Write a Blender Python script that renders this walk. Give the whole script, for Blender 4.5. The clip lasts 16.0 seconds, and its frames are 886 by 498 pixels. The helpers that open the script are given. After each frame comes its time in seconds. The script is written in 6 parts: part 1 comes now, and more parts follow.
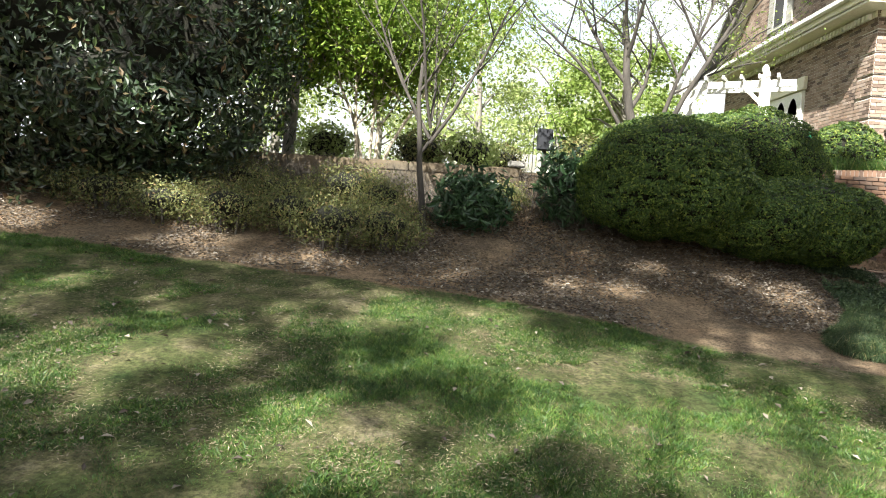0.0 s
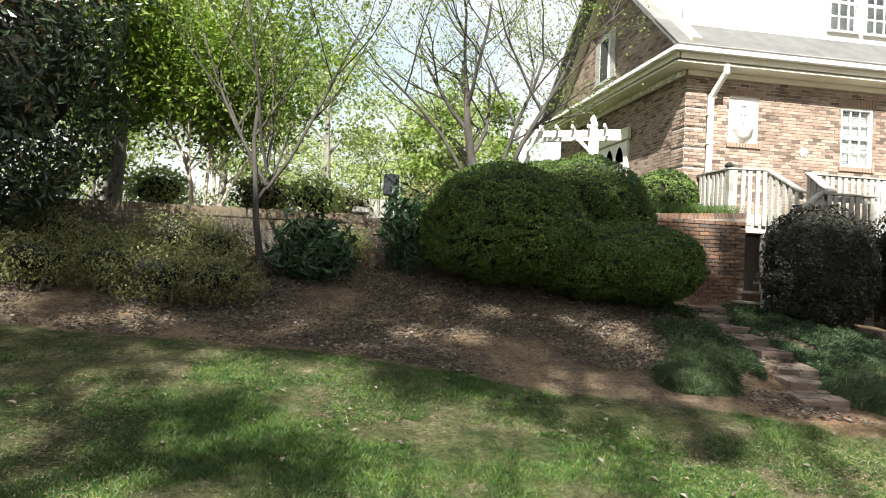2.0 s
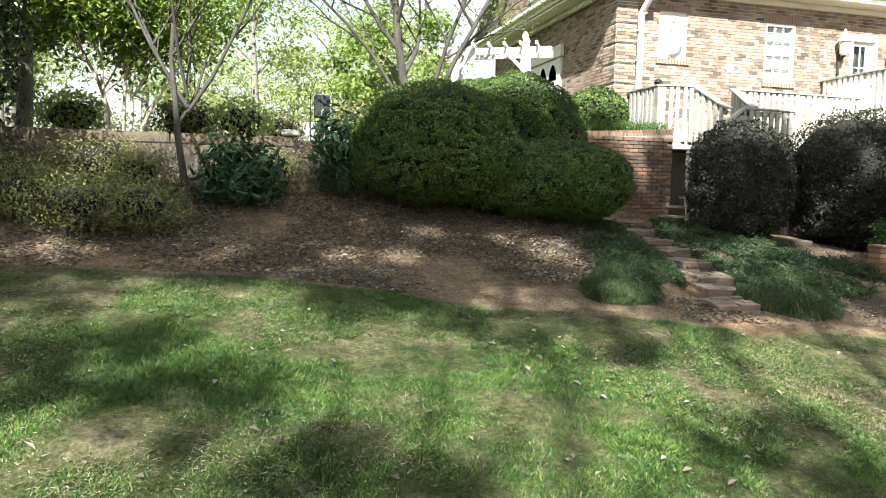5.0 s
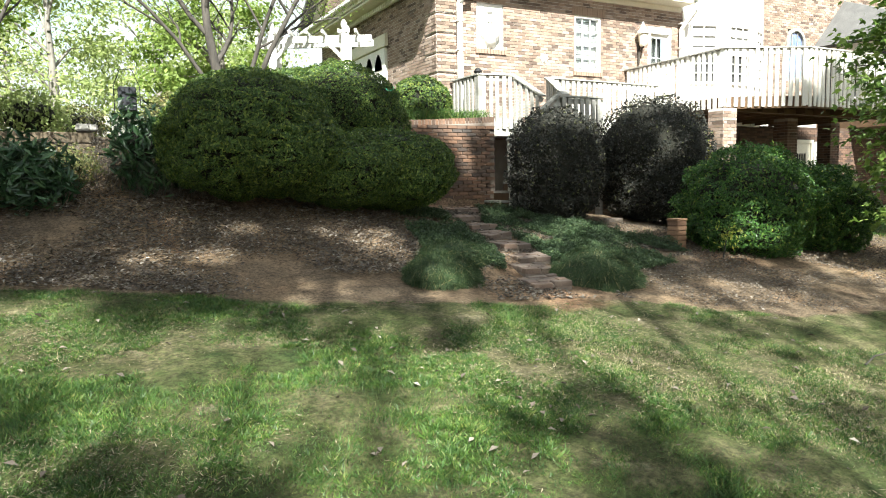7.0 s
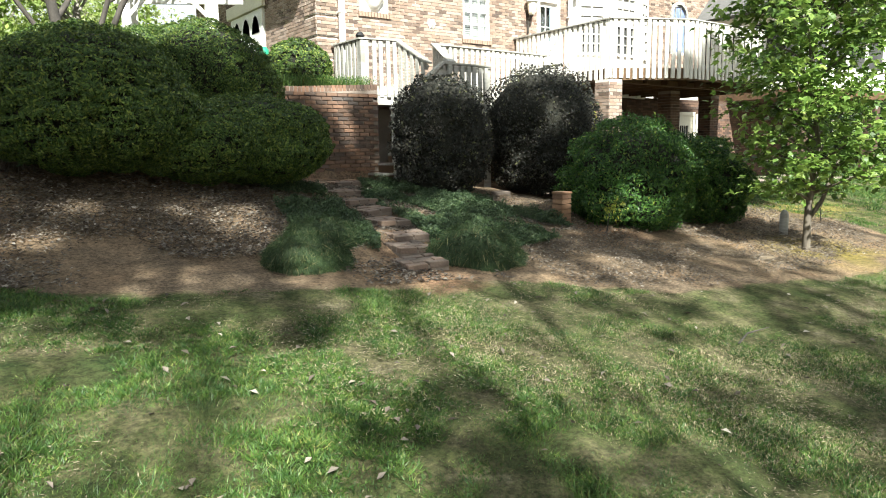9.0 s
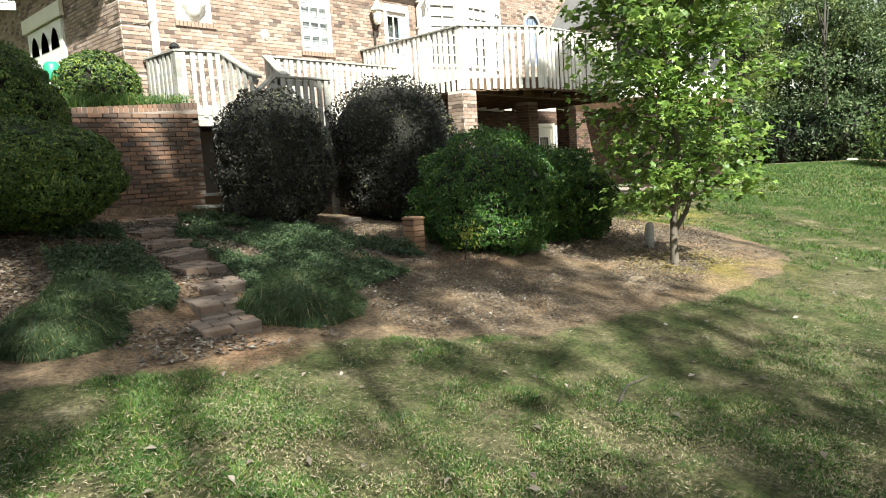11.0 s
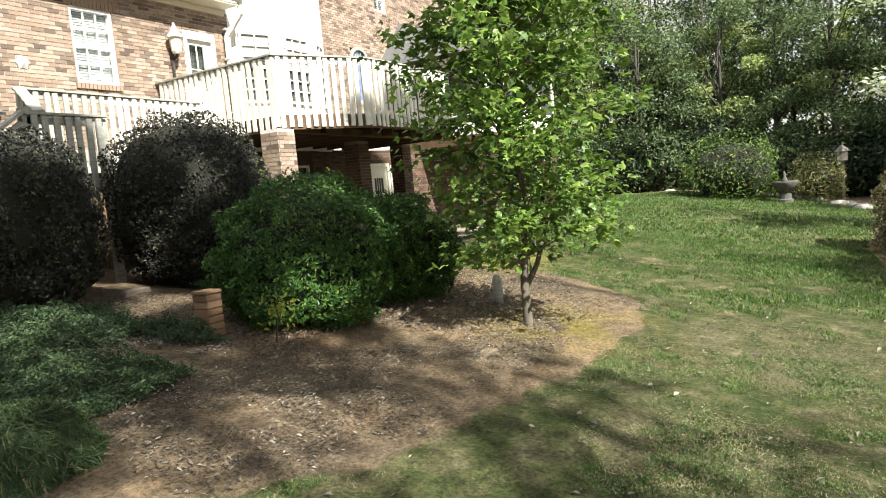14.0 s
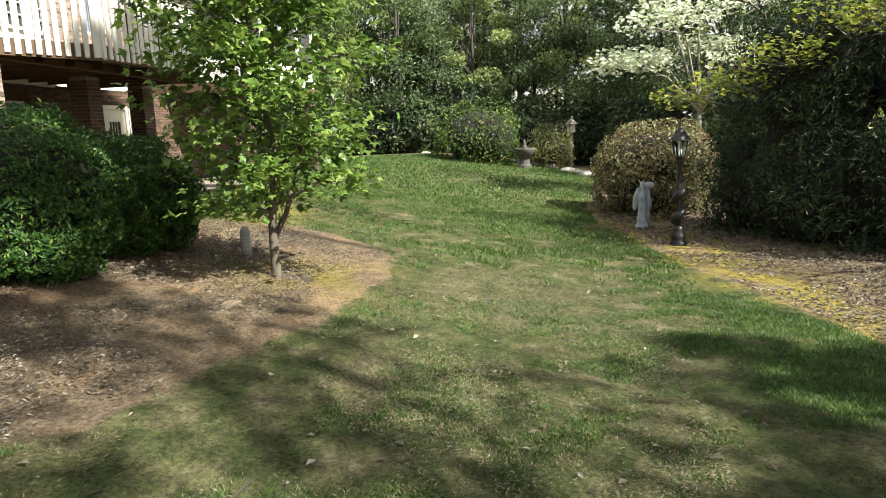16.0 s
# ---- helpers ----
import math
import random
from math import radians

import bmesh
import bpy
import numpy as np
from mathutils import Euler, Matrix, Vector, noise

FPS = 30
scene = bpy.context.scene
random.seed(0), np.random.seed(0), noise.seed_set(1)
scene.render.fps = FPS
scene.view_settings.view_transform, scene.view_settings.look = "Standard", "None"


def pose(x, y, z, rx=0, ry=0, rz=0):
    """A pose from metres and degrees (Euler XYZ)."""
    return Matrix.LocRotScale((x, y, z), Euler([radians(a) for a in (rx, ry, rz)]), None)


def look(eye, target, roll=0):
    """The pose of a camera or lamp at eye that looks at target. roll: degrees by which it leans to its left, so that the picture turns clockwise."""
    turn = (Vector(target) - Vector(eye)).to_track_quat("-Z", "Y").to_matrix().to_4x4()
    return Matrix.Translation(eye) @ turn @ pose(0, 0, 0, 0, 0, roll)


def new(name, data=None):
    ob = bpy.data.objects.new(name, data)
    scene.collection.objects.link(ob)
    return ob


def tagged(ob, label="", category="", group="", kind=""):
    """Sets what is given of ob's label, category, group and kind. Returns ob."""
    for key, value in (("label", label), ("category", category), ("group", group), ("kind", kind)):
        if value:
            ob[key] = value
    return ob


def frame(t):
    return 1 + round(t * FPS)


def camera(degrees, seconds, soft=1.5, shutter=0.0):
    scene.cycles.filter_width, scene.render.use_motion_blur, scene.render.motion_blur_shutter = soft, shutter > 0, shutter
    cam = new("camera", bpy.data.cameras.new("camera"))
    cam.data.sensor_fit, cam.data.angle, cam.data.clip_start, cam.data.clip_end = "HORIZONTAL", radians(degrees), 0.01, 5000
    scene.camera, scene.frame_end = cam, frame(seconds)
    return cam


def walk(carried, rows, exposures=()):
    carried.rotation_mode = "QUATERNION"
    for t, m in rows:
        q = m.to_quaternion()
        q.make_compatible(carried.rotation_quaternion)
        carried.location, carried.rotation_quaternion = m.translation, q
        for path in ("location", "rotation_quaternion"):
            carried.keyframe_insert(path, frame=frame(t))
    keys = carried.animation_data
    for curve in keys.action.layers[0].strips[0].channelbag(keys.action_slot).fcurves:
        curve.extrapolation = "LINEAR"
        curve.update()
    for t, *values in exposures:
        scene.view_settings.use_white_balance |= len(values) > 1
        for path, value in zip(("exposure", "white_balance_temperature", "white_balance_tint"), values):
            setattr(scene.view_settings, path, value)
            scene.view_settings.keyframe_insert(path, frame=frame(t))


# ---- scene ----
cam = camera(66.0, 16.0, soft=1.0)
PATH = [
    (0, (0.398, -0.151, 1.518), (0.337, 1.845, 1.403), 3.8),
    (0.5, (0.506, -0.051, 1.535), (0.620, 1.945, 1.516), 3.1),
    (1, (0.571, 0.011, 1.568), (0.831, 1.994, 1.586), 2.7),
    (1.5, (0.584, 0.061, 1.588), (0.911, 2.034, 1.619), 2.2),
    (2, (0.588, 0.077, 1.578), (0.934, 2.046, 1.613), 2.5),
    (2.5, (0.588, 0.078, 1.572), (0.936, 2.048, 1.592), 1.7),
    (3, (0.607, 0.058, 1.563), (0.934, 2.031, 1.57), 1.0),
    (3.2, (0.6, 0.061, 1.561), (0.918, 2.035, 1.562), 1.3),
    (5.3, (0.711, 0.04, 1.54), (1.309, 1.938, 1.342), 1.0),
    (5.5, (0.743, 0.043, 1.533), (1.394, 1.924, 1.336), 0.9),
    (6, (0.796, 0.05, 1.523), (1.527, 1.902, 1.329), 0.7),
    (6.5, (0.893, 0.071, 1.503), (1.763, 1.86, 1.303), -0.7),
    (7, (1.011, 0.093, 1.503), (1.942, 1.851, 1.302), -1.1),
    (7.5, (1.165, 0.151, 1.489), (2.165, 1.869, 1.269), 1.5),
    (8, (1.376, 0.2, 1.498), (2.46, 1.867, 1.279), 0.1),
    (8.5, (1.451, 0.238, 1.52), (2.493, 1.925, 1.257), -1.8),
    (9, (1.588, 0.412, 1.516), (2.752, 2.012, 1.225), -1.0),
    (9.5, (1.777, 0.628, 1.546), (3.006, 2.176, 1.238), -1.0),
    (9.7, (1.891, 0.706, 1.534), (3.193, 2.198, 1.253), -0.7),
    (11.8, (3.383, 1.405, 1.578), (4.846, 2.747, 1.338), -2.8),
    (12, (3.511, 1.472, 1.613), (4.982, 2.807, 1.381), -1.9),
    (12.5, (3.778, 1.667, 1.611), (5.332, 2.89, 1.313), -2.6),
    (13, (4.07, 1.935, 1.62), (5.728, 3.031, 1.398), -4.2),
    (13.5, (4.218, 2.013, 1.668), (5.909, 3.073, 1.522), -6.4),
    (14, (4.273, 1.965, 1.67), (5.988, 2.978, 1.49), -5.2),
    (14.5, (4.336, 1.938, 1.635), (6.161, 2.735, 1.444), -2.6),
    (15, (4.392, 1.901, 1.587), (6.306, 2.45, 1.399), -1.8),
    (15.5, (4.416, 1.862, 1.553), (6.357, 2.254, 1.272), -1.9),
    (16, (4.391, 1.866, 1.543), (6.326, 2.239, 1.203), -2.2),
]
EXPO = [(0.0, 2.15, 6450, 8), (0.9, 1.75, 6400, 8), (3.2, 1.68, 6400, 8), (5.3, 2.12, 6250, 4), (9.7, 1.86, 6300, 4), (16.0, 1.62, 6600, 5)]
walk(cam, [(t, look(eye, target, roll)) for t, eye, target, roll in PATH], exposures=EXPO)

# ---- sky and sun ----
SUN_AZ, SUN_EL = radians(200), radians(44)   # azimuth clockwise from +y: behind the walker, a little to the left
sun_way = Vector((math.sin(SUN_AZ) * math.cos(SUN_EL), math.cos(SUN_AZ) * math.cos(SUN_EL), math.sin(SUN_EL)))
world = bpy.data.worlds.new("sky")
scene.world = world
world.use_nodes = True
wn = world.node_tree
sky = wn.nodes.new("ShaderNodeTexSky")
sky.sky_type, sky.sun_disc = "NISHITA", False
sky.sun_elevation, sky.sun_rotation = SUN_EL, SUN_AZ
sky.air_density, sky.dust_density, sky.ozone_density = 1.6, 1.2, 0.6
cloud_at = wn.nodes.new("ShaderNodeTexCoord")
cloud = wn.nodes.new("ShaderNodeTexNoise")
cloud.inputs["Scale"].default_value, cloud.inputs["Detail"].default_value = 2.6, 7
wn.links.new(cloud_at.outputs["Generated"], cloud.inputs["Vector"])
cover = wn.nodes.new("ShaderNodeValToRGB")   # thin white cloud over half of the sky
cover.color_ramp.elements[0].position, cover.color_ramp.elements[1].position = 0.3, 0.5
wn.links.new(cloud.outputs["Fac"], cover.inputs[0])
veil = wn.nodes.new("ShaderNodeMix")
veil.data_type = "RGBA"
veil.inputs[7].default_value = (4.6, 4.65, 4.8, 1)
wn.links.new(cover.outputs[0], veil.inputs[0])
wn.links.new(sky.outputs[0], veil.inputs[6])
wn.links.new(veil.outputs[2], wn.nodes["Background"].inputs[0])
wn.nodes["Background"].inputs[1].default_value = 0.068
sun = new("sun", bpy.data.lights.new("sun", "SUN"))
sun.data.energy, sun.data.angle, sun.data.color = 5.0, radians(0.55), (1.0, 0.96, 0.88)
sun.matrix_world = look(sun_way * 50, (0, 0, 0))

# ---- materials ----
def node_mat(name):
    m = bpy.data.materials.new(name)
    m.use_nodes = True
    return m, m.node_tree.nodes, m.node_tree.links, m.node_tree.nodes["Principled BSDF"]


def ramp(nodes, links, source, stops):
    r = nodes.new("ShaderNodeValToRGB")
    e = r.color_ramp.elements
    while len(e) < len(stops):
        e.new(0.5)
    for el, (p, c) in zip(e, stops):
        el.position, el.color = p, (*c, 1)
    links.new(source, r.inputs[0])
    return r.outputs[0]


def noise_tex(nodes, links, scale, detail=4, coord="Object", stretch=None, rough=0.55):
    tc = nodes.new("ShaderNodeTexCoord")
    n = nodes.new("ShaderNodeTexNoise")
    n.inputs["Scale"].default_value, n.inputs["Detail"].default_value, n.inputs["Roughness"].default_value = scale, detail, rough
    if stretch:
        mp = nodes.new("ShaderNodeMapping")
        mp.inputs["Scale"].default_value = stretch
        links.new(tc.outputs[coord], mp.inputs[0])
        links.new(mp.outputs[0], n.inputs["Vector"])
    else:
        links.new(tc.outputs[coord], n.inputs["Vector"])
    return n.outputs["Fac"]


def mix(nodes, links, fac, a, b, blend="MIX"):
    m = nodes.new("ShaderNodeMix")
    m.data_type, m.blend_type = "RGBA", blend
    for value, i in ((fac, 0), (a, 6), (b, 7)):
        if isinstance(value, (int, float)):
            m.inputs[i].default_value = value
        elif isinstance(value, tuple):
            m.inputs[i].default_value = (*value, 1)
        else:
            links.new(value, m.inputs[i])
    return m.outputs[2]


def bump(nodes, links, bsdf, source, strength, distance=0.01):
    b = nodes.new("ShaderNodeBump")
    b.inputs["Strength"].default_value, b.inputs["Distance"].default_value = strength, distance
    links.new(source, b.inputs["Height"])
    links.new(b.outputs[0], bsdf.inputs["Normal"])


def surface(name, stops, scale=6, fine=60, rough=0.7, relief=0.3, dist=0.01, stain=None, stretch=None, metal=0.0, vary=0.0):
    """Two-scale procedural paint, stone, wood or metal."""
    m, n, l, b = node_mat(name)
    col = ramp(n, l, noise_tex(n, l, scale, 5, stretch=stretch), stops)
    f = noise_tex(n, l, fine, 3, stretch=stretch)
    col = mix(n, l, 0.35, col, ramp(n, l, f, [(0.3, (0.55, 0.55, 0.55)), (0.7, (1, 1, 1))]), "MULTIPLY")
    if stain:
        col = mix(n, l, ramp(n, l, noise_tex(n, l, 1.7, 6), [(0.52, (0, 0, 0)), (0.68, (0.8, 0.8, 0.8))]), col, stain)
    if vary:
        oi = n.new("ShaderNodeObjectInfo")
        col = mix(n, l, vary, col, ramp(n, l, oi.outputs["Random"], [(0.0, (0.35, 0.35, 0.35)), (1.0, (1.5, 1.45, 1.4))]), "MULTIPLY")
    l.new(col, b.inputs["Base Color"])
    b.inputs["Roughness"].default_value, b.inputs["Metallic"].default_value = rough, metal
    bump(n, l, b, f, relief, dist)
    return m


def brick_mat(name, stops, island=True):
    """Fired clay: each brick takes its own tone."""
    m, n, l, b = node_mat(name)
    g = n.new("ShaderNodeNewGeometry") if island else n.new("ShaderNodeObjectInfo")
    col = ramp(n, l, g.outputs["Random Per Island" if island else "Random"], stops)
    f = noise_tex(n, l, 45, 5)
    col = mix(n, l, 0.5, col, ramp(n, l, f, [(0.3, (0.5, 0.48, 0.46)), (0.68, (1.1, 1.08, 1.05))]), "MULTIPLY")
    col = mix(n, l, ramp(n, l, noise_tex(n, l, 1.3, 5), [(0.45, (0, 0, 0)), (0.75, (0.35, 0.35, 0.35))]), col, (0.12, 0.08, 0.055))
    l.new(col, b.inputs["Base Color"])
    b.inputs["Roughness"].default_value = 0.86
    bump(n, l, b, f, 0.45, 0.006)
    return m


def leaf_mat(name, stops, through_light=0.3, rough=0.5, gloss=0.4, tuft=0.0):
    m, n, l, b = node_mat(name)
    g = n.new("ShaderNodeNewGeometry")
    col = ramp(n, l, g.outputs["Random Per Island"], stops)
    col = mix(n, l, 0.45, col, ramp(n, l, noise_tex(n, l, 1.6, 3), [(0.35, (0.6, 0.62, 0.6)), (0.65, (1.2, 1.18, 1.1))]), "MULTIPLY")
    if tuft:
        col = mix(n, l, 0.8, col, ramp(n, l, noise_tex(n, l, tuft, 3), [(0.34, (0.55, 0.66, 0.6)), (0.66, (1.35, 1.2, 1.05))]), "MULTIPLY")
    l.new(col, b.inputs["Base Color"])
    b.inputs["Roughness"].default_value, b.inputs["Specular IOR Level"].default_value = rough, gloss
    t = n.new("ShaderNodeBsdfTranslucent")
    l.new(col, t.inputs[0])
    mx = n.new("ShaderNodeMixShader")
    mx.inputs[0].default_value = through_light
    l.new(b.outputs[0], mx.inputs[1]), l.new(t.outputs[0], mx.inputs[2])
    l.new(mx.outputs[0], n["Material Output"].inputs[0])
    return m


WHITE = surface("white_paint", [(0.3, (0.74, 0.73, 0.69)), (0.7, (0.82, 0.81, 0.78))], 3, 40, 0.55, 0.1, stain=(0.62, 0.6, 0.54))
CREAM = surface("cream_paint", [(0.3, (0.66, 0.62, 0.5)), (0.7, (0.74, 0.7, 0.58))], 2, 30, 0.6, 0.1)
DECKWHITE = surface("weathered_white_wood", [(0.3, (0.62, 0.6, 0.54)), (0.7, (0.76, 0.74, 0.68))], 4, 50, 0.75, 0.3, stain=(0.42, 0.41, 0.35), stretch=(6, 6, 1))
GREYWOOD = surface("grey_weathered_wood", [(0.3, (0.26, 0.25, 0.22)), (0.7, (0.44, 0.43, 0.39))], 4, 60, 0.85, 0.4, stain=(0.17, 0.165, 0.14), stretch=(1, 1, 6))
# dark brown wood, darkened further for the shaded deck underside
BROWNWOOD = surface("brown_joist_wood", [(0.3, (0.07, 0.038, 0.018)), (0.7, (0.12, 0.068, 0.03))], 3, 40, 0.8, 0.3)
SHINGLE = surface("grey_shingle", [(0.3, (0.115, 0.115, 0.115)), (0.7, (0.17, 0.168, 0.165))], 3, 90, 0.9, 0.5, vary=0.5)
MORTAR = surface("mortar", [(0.3, (0.56, 0.53, 0.49)), (0.7, (0.68, 0.65, 0.61))], 5, 120, 0.95, 0.4)
# garden joints in their own colour; also shade-darkened mortar and patio under the deck
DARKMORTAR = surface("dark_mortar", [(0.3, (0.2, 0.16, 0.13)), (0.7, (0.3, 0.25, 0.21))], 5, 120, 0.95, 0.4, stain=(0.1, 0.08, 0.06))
BRICK = brick_mat("house_brick", [(0.0, (0.085, 0.06, 0.05)), (0.18, (0.19, 0.135, 0.105)), (0.4, (0.29, 0.21, 0.165)), (0.7, (0.36, 0.285, 0.24)), (0.9, (0.28, 0.195, 0.145)), (1.0, (0.13, 0.105, 0.09))])
GARDENBRICK = brick_mat("garden_wall_brick", [(0.0, (0.06, 0.045, 0.037)), (0.35, (0.13, 0.08, 0.055)), (0.6, (0.19, 0.11, 0.07)), (0.85, (0.24, 0.135, 0.085)), (1.0, (0.07, 0.06, 0.055))], False)
PAVER = brick_mat("step_paver", [(0.0, (0.11, 0.085, 0.068)), (0.5, (0.165, 0.122, 0.095)), (0.8, (0.2, 0.138, 0.102)), (1.0, (0.12, 0.1, 0.085))], False)
STONE = surface("grey_stone", [(0.3, (0.25, 0.24, 0.22)), (0.7, (0.42, 0.4, 0.37))], 5, 60, 0.9, 0.5)
STATUE = surface("grey_cast_stone", [(0.3, (0.2, 0.23, 0.27)), (0.55, (0.36, 0.39, 0.43)), (0.75, (0.55, 0.57, 0.6))], 7, 60, 0.85, 0.4)
BLACK = surface("black_cast_iron", [(0.3, (0.012, 0.012, 0.013)), (0.7, (0.03, 0.03, 0.03))], 8, 90, 0.4, 0.2, metal=0.3)
BARK = surface("grey_bark", [(0.3, (0.13, 0.115, 0.1)), (0.7, (0.27, 0.25, 0.22))], 9, 70, 0.9, 0.7, 0.02, stretch=(1, 1, 0.25))
PALEBARK = surface("pale_smooth_bark", [(0.3, (0.3, 0.25, 0.19)), (0.7, (0.46, 0.4, 0.32))], 9, 70, 0.85, 0.4, 0.01, stretch=(1, 1, 0.3))
MAPLEBARK = surface("maple_bark", [(0.3, (0.06, 0.05, 0.038)), (0.7, (0.17, 0.145, 0.11))], 6, 60, 0.9, 0.5, 0.01, stretch=(1, 1, 0.4))
DARKBARK = surface("dark_bark", [(0.3, (0.03, 0.026, 0.022)), (0.7, (0.075, 0.065, 0.055))], 9, 70, 0.9, 0.7, 0.02, stretch=(1, 1, 0.25))
# near-black for solid cores that stand in for shade inside plants
SHADECORE = surface("painted_core_shade", [(0.3, (0.007, 0.008, 0.004)), (0.7, (0.018, 0.017, 0.009))], 14, 70, 0.95, 0.8, 0.03)
TIMBER = surface("landscape_timber", [(0.3, (0.09, 0.07, 0.045)), (0.7, (0.18, 0.135, 0.085))], 4, 50, 0.9, 0.5, stain=(0.08, 0.07, 0.05), stretch=(0.3, 3, 3))
BLIND = surface("window_blind", [(0.3, (0.27, 0.27, 0.26)), (0.7, (0.34, 0.34, 0.33))], 3, 30, 0.7, 0.1)
# near-black stands in for unlit rooms behind glass; also colours the insect screen
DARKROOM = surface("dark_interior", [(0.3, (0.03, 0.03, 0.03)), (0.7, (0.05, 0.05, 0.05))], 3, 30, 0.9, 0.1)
# basement and inner-post colours are darkened to stand in for shade under the deck
SHADEWALL = surface("shaded_basement_wall", [(0.3, (0.05, 0.028, 0.018)), (0.7, (0.08, 0.047, 0.03))], 3, 40, 0.9, 0.3)
SHADEBRICK = brick_mat("basement_brick", [(0.0, (0.05, 0.033, 0.026)), (0.5, (0.12, 0.07, 0.048)), (0.8, (0.16, 0.095, 0.065)), (1.0, (0.08, 0.06, 0.05))])
PIERBRICK = brick_mat("brown_pier_brick", [(0.0, (0.13, 0.075, 0.045)), (0.5, (0.2, 0.115, 0.065)), (1.0, (0.25, 0.15, 0.09))], False)
DARKPLASTIC = surface("dark_blue_black_plastic", [(0.3, (0.006, 0.007, 0.011)), (0.7, (0.012, 0.014, 0.02))], 6, 60, 0.8, 0.1)
FOUNTAINSTONE = surface("dark_weathered_fountain_stone", [(0.3, (0.05, 0.05, 0.045)), (0.7, (0.11, 0.105, 0.095))], 5, 50, 0.9, 0.4)
GREEN = surface("green_plastic", [(0.3, (0.02, 0.22, 0.12)), (0.7, (0.03, 0.3, 0.17))], 3, 40, 0.4, 0.05)

m, n, l, b = node_mat("window_glass")
b.inputs["Base Color"].default_value = (0.9, 0.95, 0.95, 1)
b.inputs["Transmission Weight"].default_value, b.inputs["Roughness"].default_value = 1.0, 0.03
GLASS = m

YEW = leaf_mat("yew_needles", [(0.0, (0.018, 0.042, 0.01)), (0.45, (0.05, 0.095, 0.02)), (0.8, (0.1, 0.155, 0.028)), (1.0, (0.2, 0.235, 0.045))], 0.2, 0.5, 0.35)
BURGUNDY = leaf_mat("burgundy_shrub_leaf", [(0.0, (0.014, 0.018, 0.014)), (0.6, (0.032, 0.032, 0.027)), (0.9, (0.06, 0.052, 0.045)), (1.0, (0.11, 0.12, 0.05))], 0.1, 0.55, 0.3)
LAUREL = leaf_mat("bright_green_shrub_leaf", [(0.0, (0.018, 0.05, 0.013)), (0.6, (0.05, 0.12, 0.024)), (0.93, (0.1, 0.19, 0.035)), (1.0, (0.28, 0.32, 0.06))], 0.3, 0.42, 0.35)
MAPLE = leaf_mat("maple_leaf", [(0.0, (0.06, 0.115, 0.022)), (0.6, (0.13, 0.22, 0.038)), (1.0, (0.26, 0.35, 0.085))], 0.4, 0.45, 0.5)
LIME = leaf_mat("yellow_green_spring_leaf", [(0.0, (0.1, 0.18, 0.02)), (0.6, (0.2, 0.31, 0.04)), (1.0, (0.34, 0.42, 0.08))], 0.55)
LEUCO = leaf_mat("dark_glossy_leaf", [(0.0, (0.015, 0.04, 0.016)), (0.6, (0.03, 0.075, 0.028)), (1.0, (0.07, 0.13, 0.05))], 0.2, 0.38, 0.5)
SPRING = leaf_mat("spring_leaf", [(0.0, (0.12, 0.19, 0.035)), (0.6, (0.2, 0.28, 0.06)), (1.0, (0.31, 0.38, 0.11))], 0.5)
PALE = leaf_mat("pale_far_leaf", [(0.0, (0.2, 0.26, 0.08)), (0.6, (0.32, 0.39, 0.14)), (1.0, (0.46, 0.5, 0.24))], 0.5)
MAGNOLIA = leaf_mat("magnolia_leaf", [(0.0, (0.012, 0.024, 0.011)), (0.6, (0.028, 0.05, 0.02)), (0.88, (0.055, 0.085, 0.03)), (1.0, (0.15, 0.09, 0.05))], 0.1, 0.32, 0.6)
WOODS = leaf_mat("evergreen_wood_leaf", [(0.0, (0.04, 0.07, 0.03)), (0.55, (0.1, 0.15, 0.065)), (0.85, (0.18, 0.23, 0.11)), (1.0, (0.28, 0.32, 0.19))], 0.4, 0.7, 0.2)
HEMLOCK = leaf_mat("dark_conifer_needles", [(0.0, (0.01, 0.022, 0.009)), (0.7, (0.026, 0.05, 0.017)), (1.0, (0.08, 0.12, 0.035))], 0.2)
DOGWOOD = leaf_mat("white_dogwood_bracts", [(0.0, (0.22, 0.32, 0.12)), (0.4, (0.5, 0.55, 0.4)), (1.0, (0.78, 0.79, 0.7))], 0.4)
YELLOWLEAF = leaf_mat("yellow_green_leaf", [(0.0, (0.13, 0.18, 0.03)), (0.6, (0.25, 0.29, 0.045)), (1.0, (0.38, 0.35, 0.07))], 0.5)
AZALEA = leaf_mat("azalea_leaf", [(0.0, (0.06, 0.07, 0.025)), (0.5, (0.13, 0.15, 0.05)), (0.85, (0.22, 0.22, 0.08)), (1.0, (0.26, 0.18, 0.09))], 0.25)
HYDRANGEA = leaf_mat("browning_shrub_leaf", [(0.0, (0.08, 0.04, 0.02)), (0.3, (0.15, 0.07, 0.035)), (0.5, (0.13, 0.16, 0.055)), (1.0, (0.3, 0.3, 0.16))], 0.3)
MONDO = leaf_mat("mondo_blade", [(0.0, (0.022, 0.046, 0.016)), (0.6, (0.048, 0.085, 0.03)), (0.92, (0.095, 0.135, 0.055)), (1.0, (0.28, 0.24, 0.12))], 0.2)
IVY = leaf_mat("groundcover_leaf", [(0.0, (0.02, 0.042, 0.018)), (0.6, (0.045, 0.08, 0.032)), (1.0, (0.11, 0.15, 0.065))], 0.2)
GRASS = leaf_mat("lawn_blade", [(0.0, (0.028, 0.066, 0.015)), (0.5, (0.055, 0.12, 0.024)), (0.87, (0.1, 0.175, 0.036)), (1.0, (0.22, 0.23, 0.09))], 0.3, tuft=9.0)
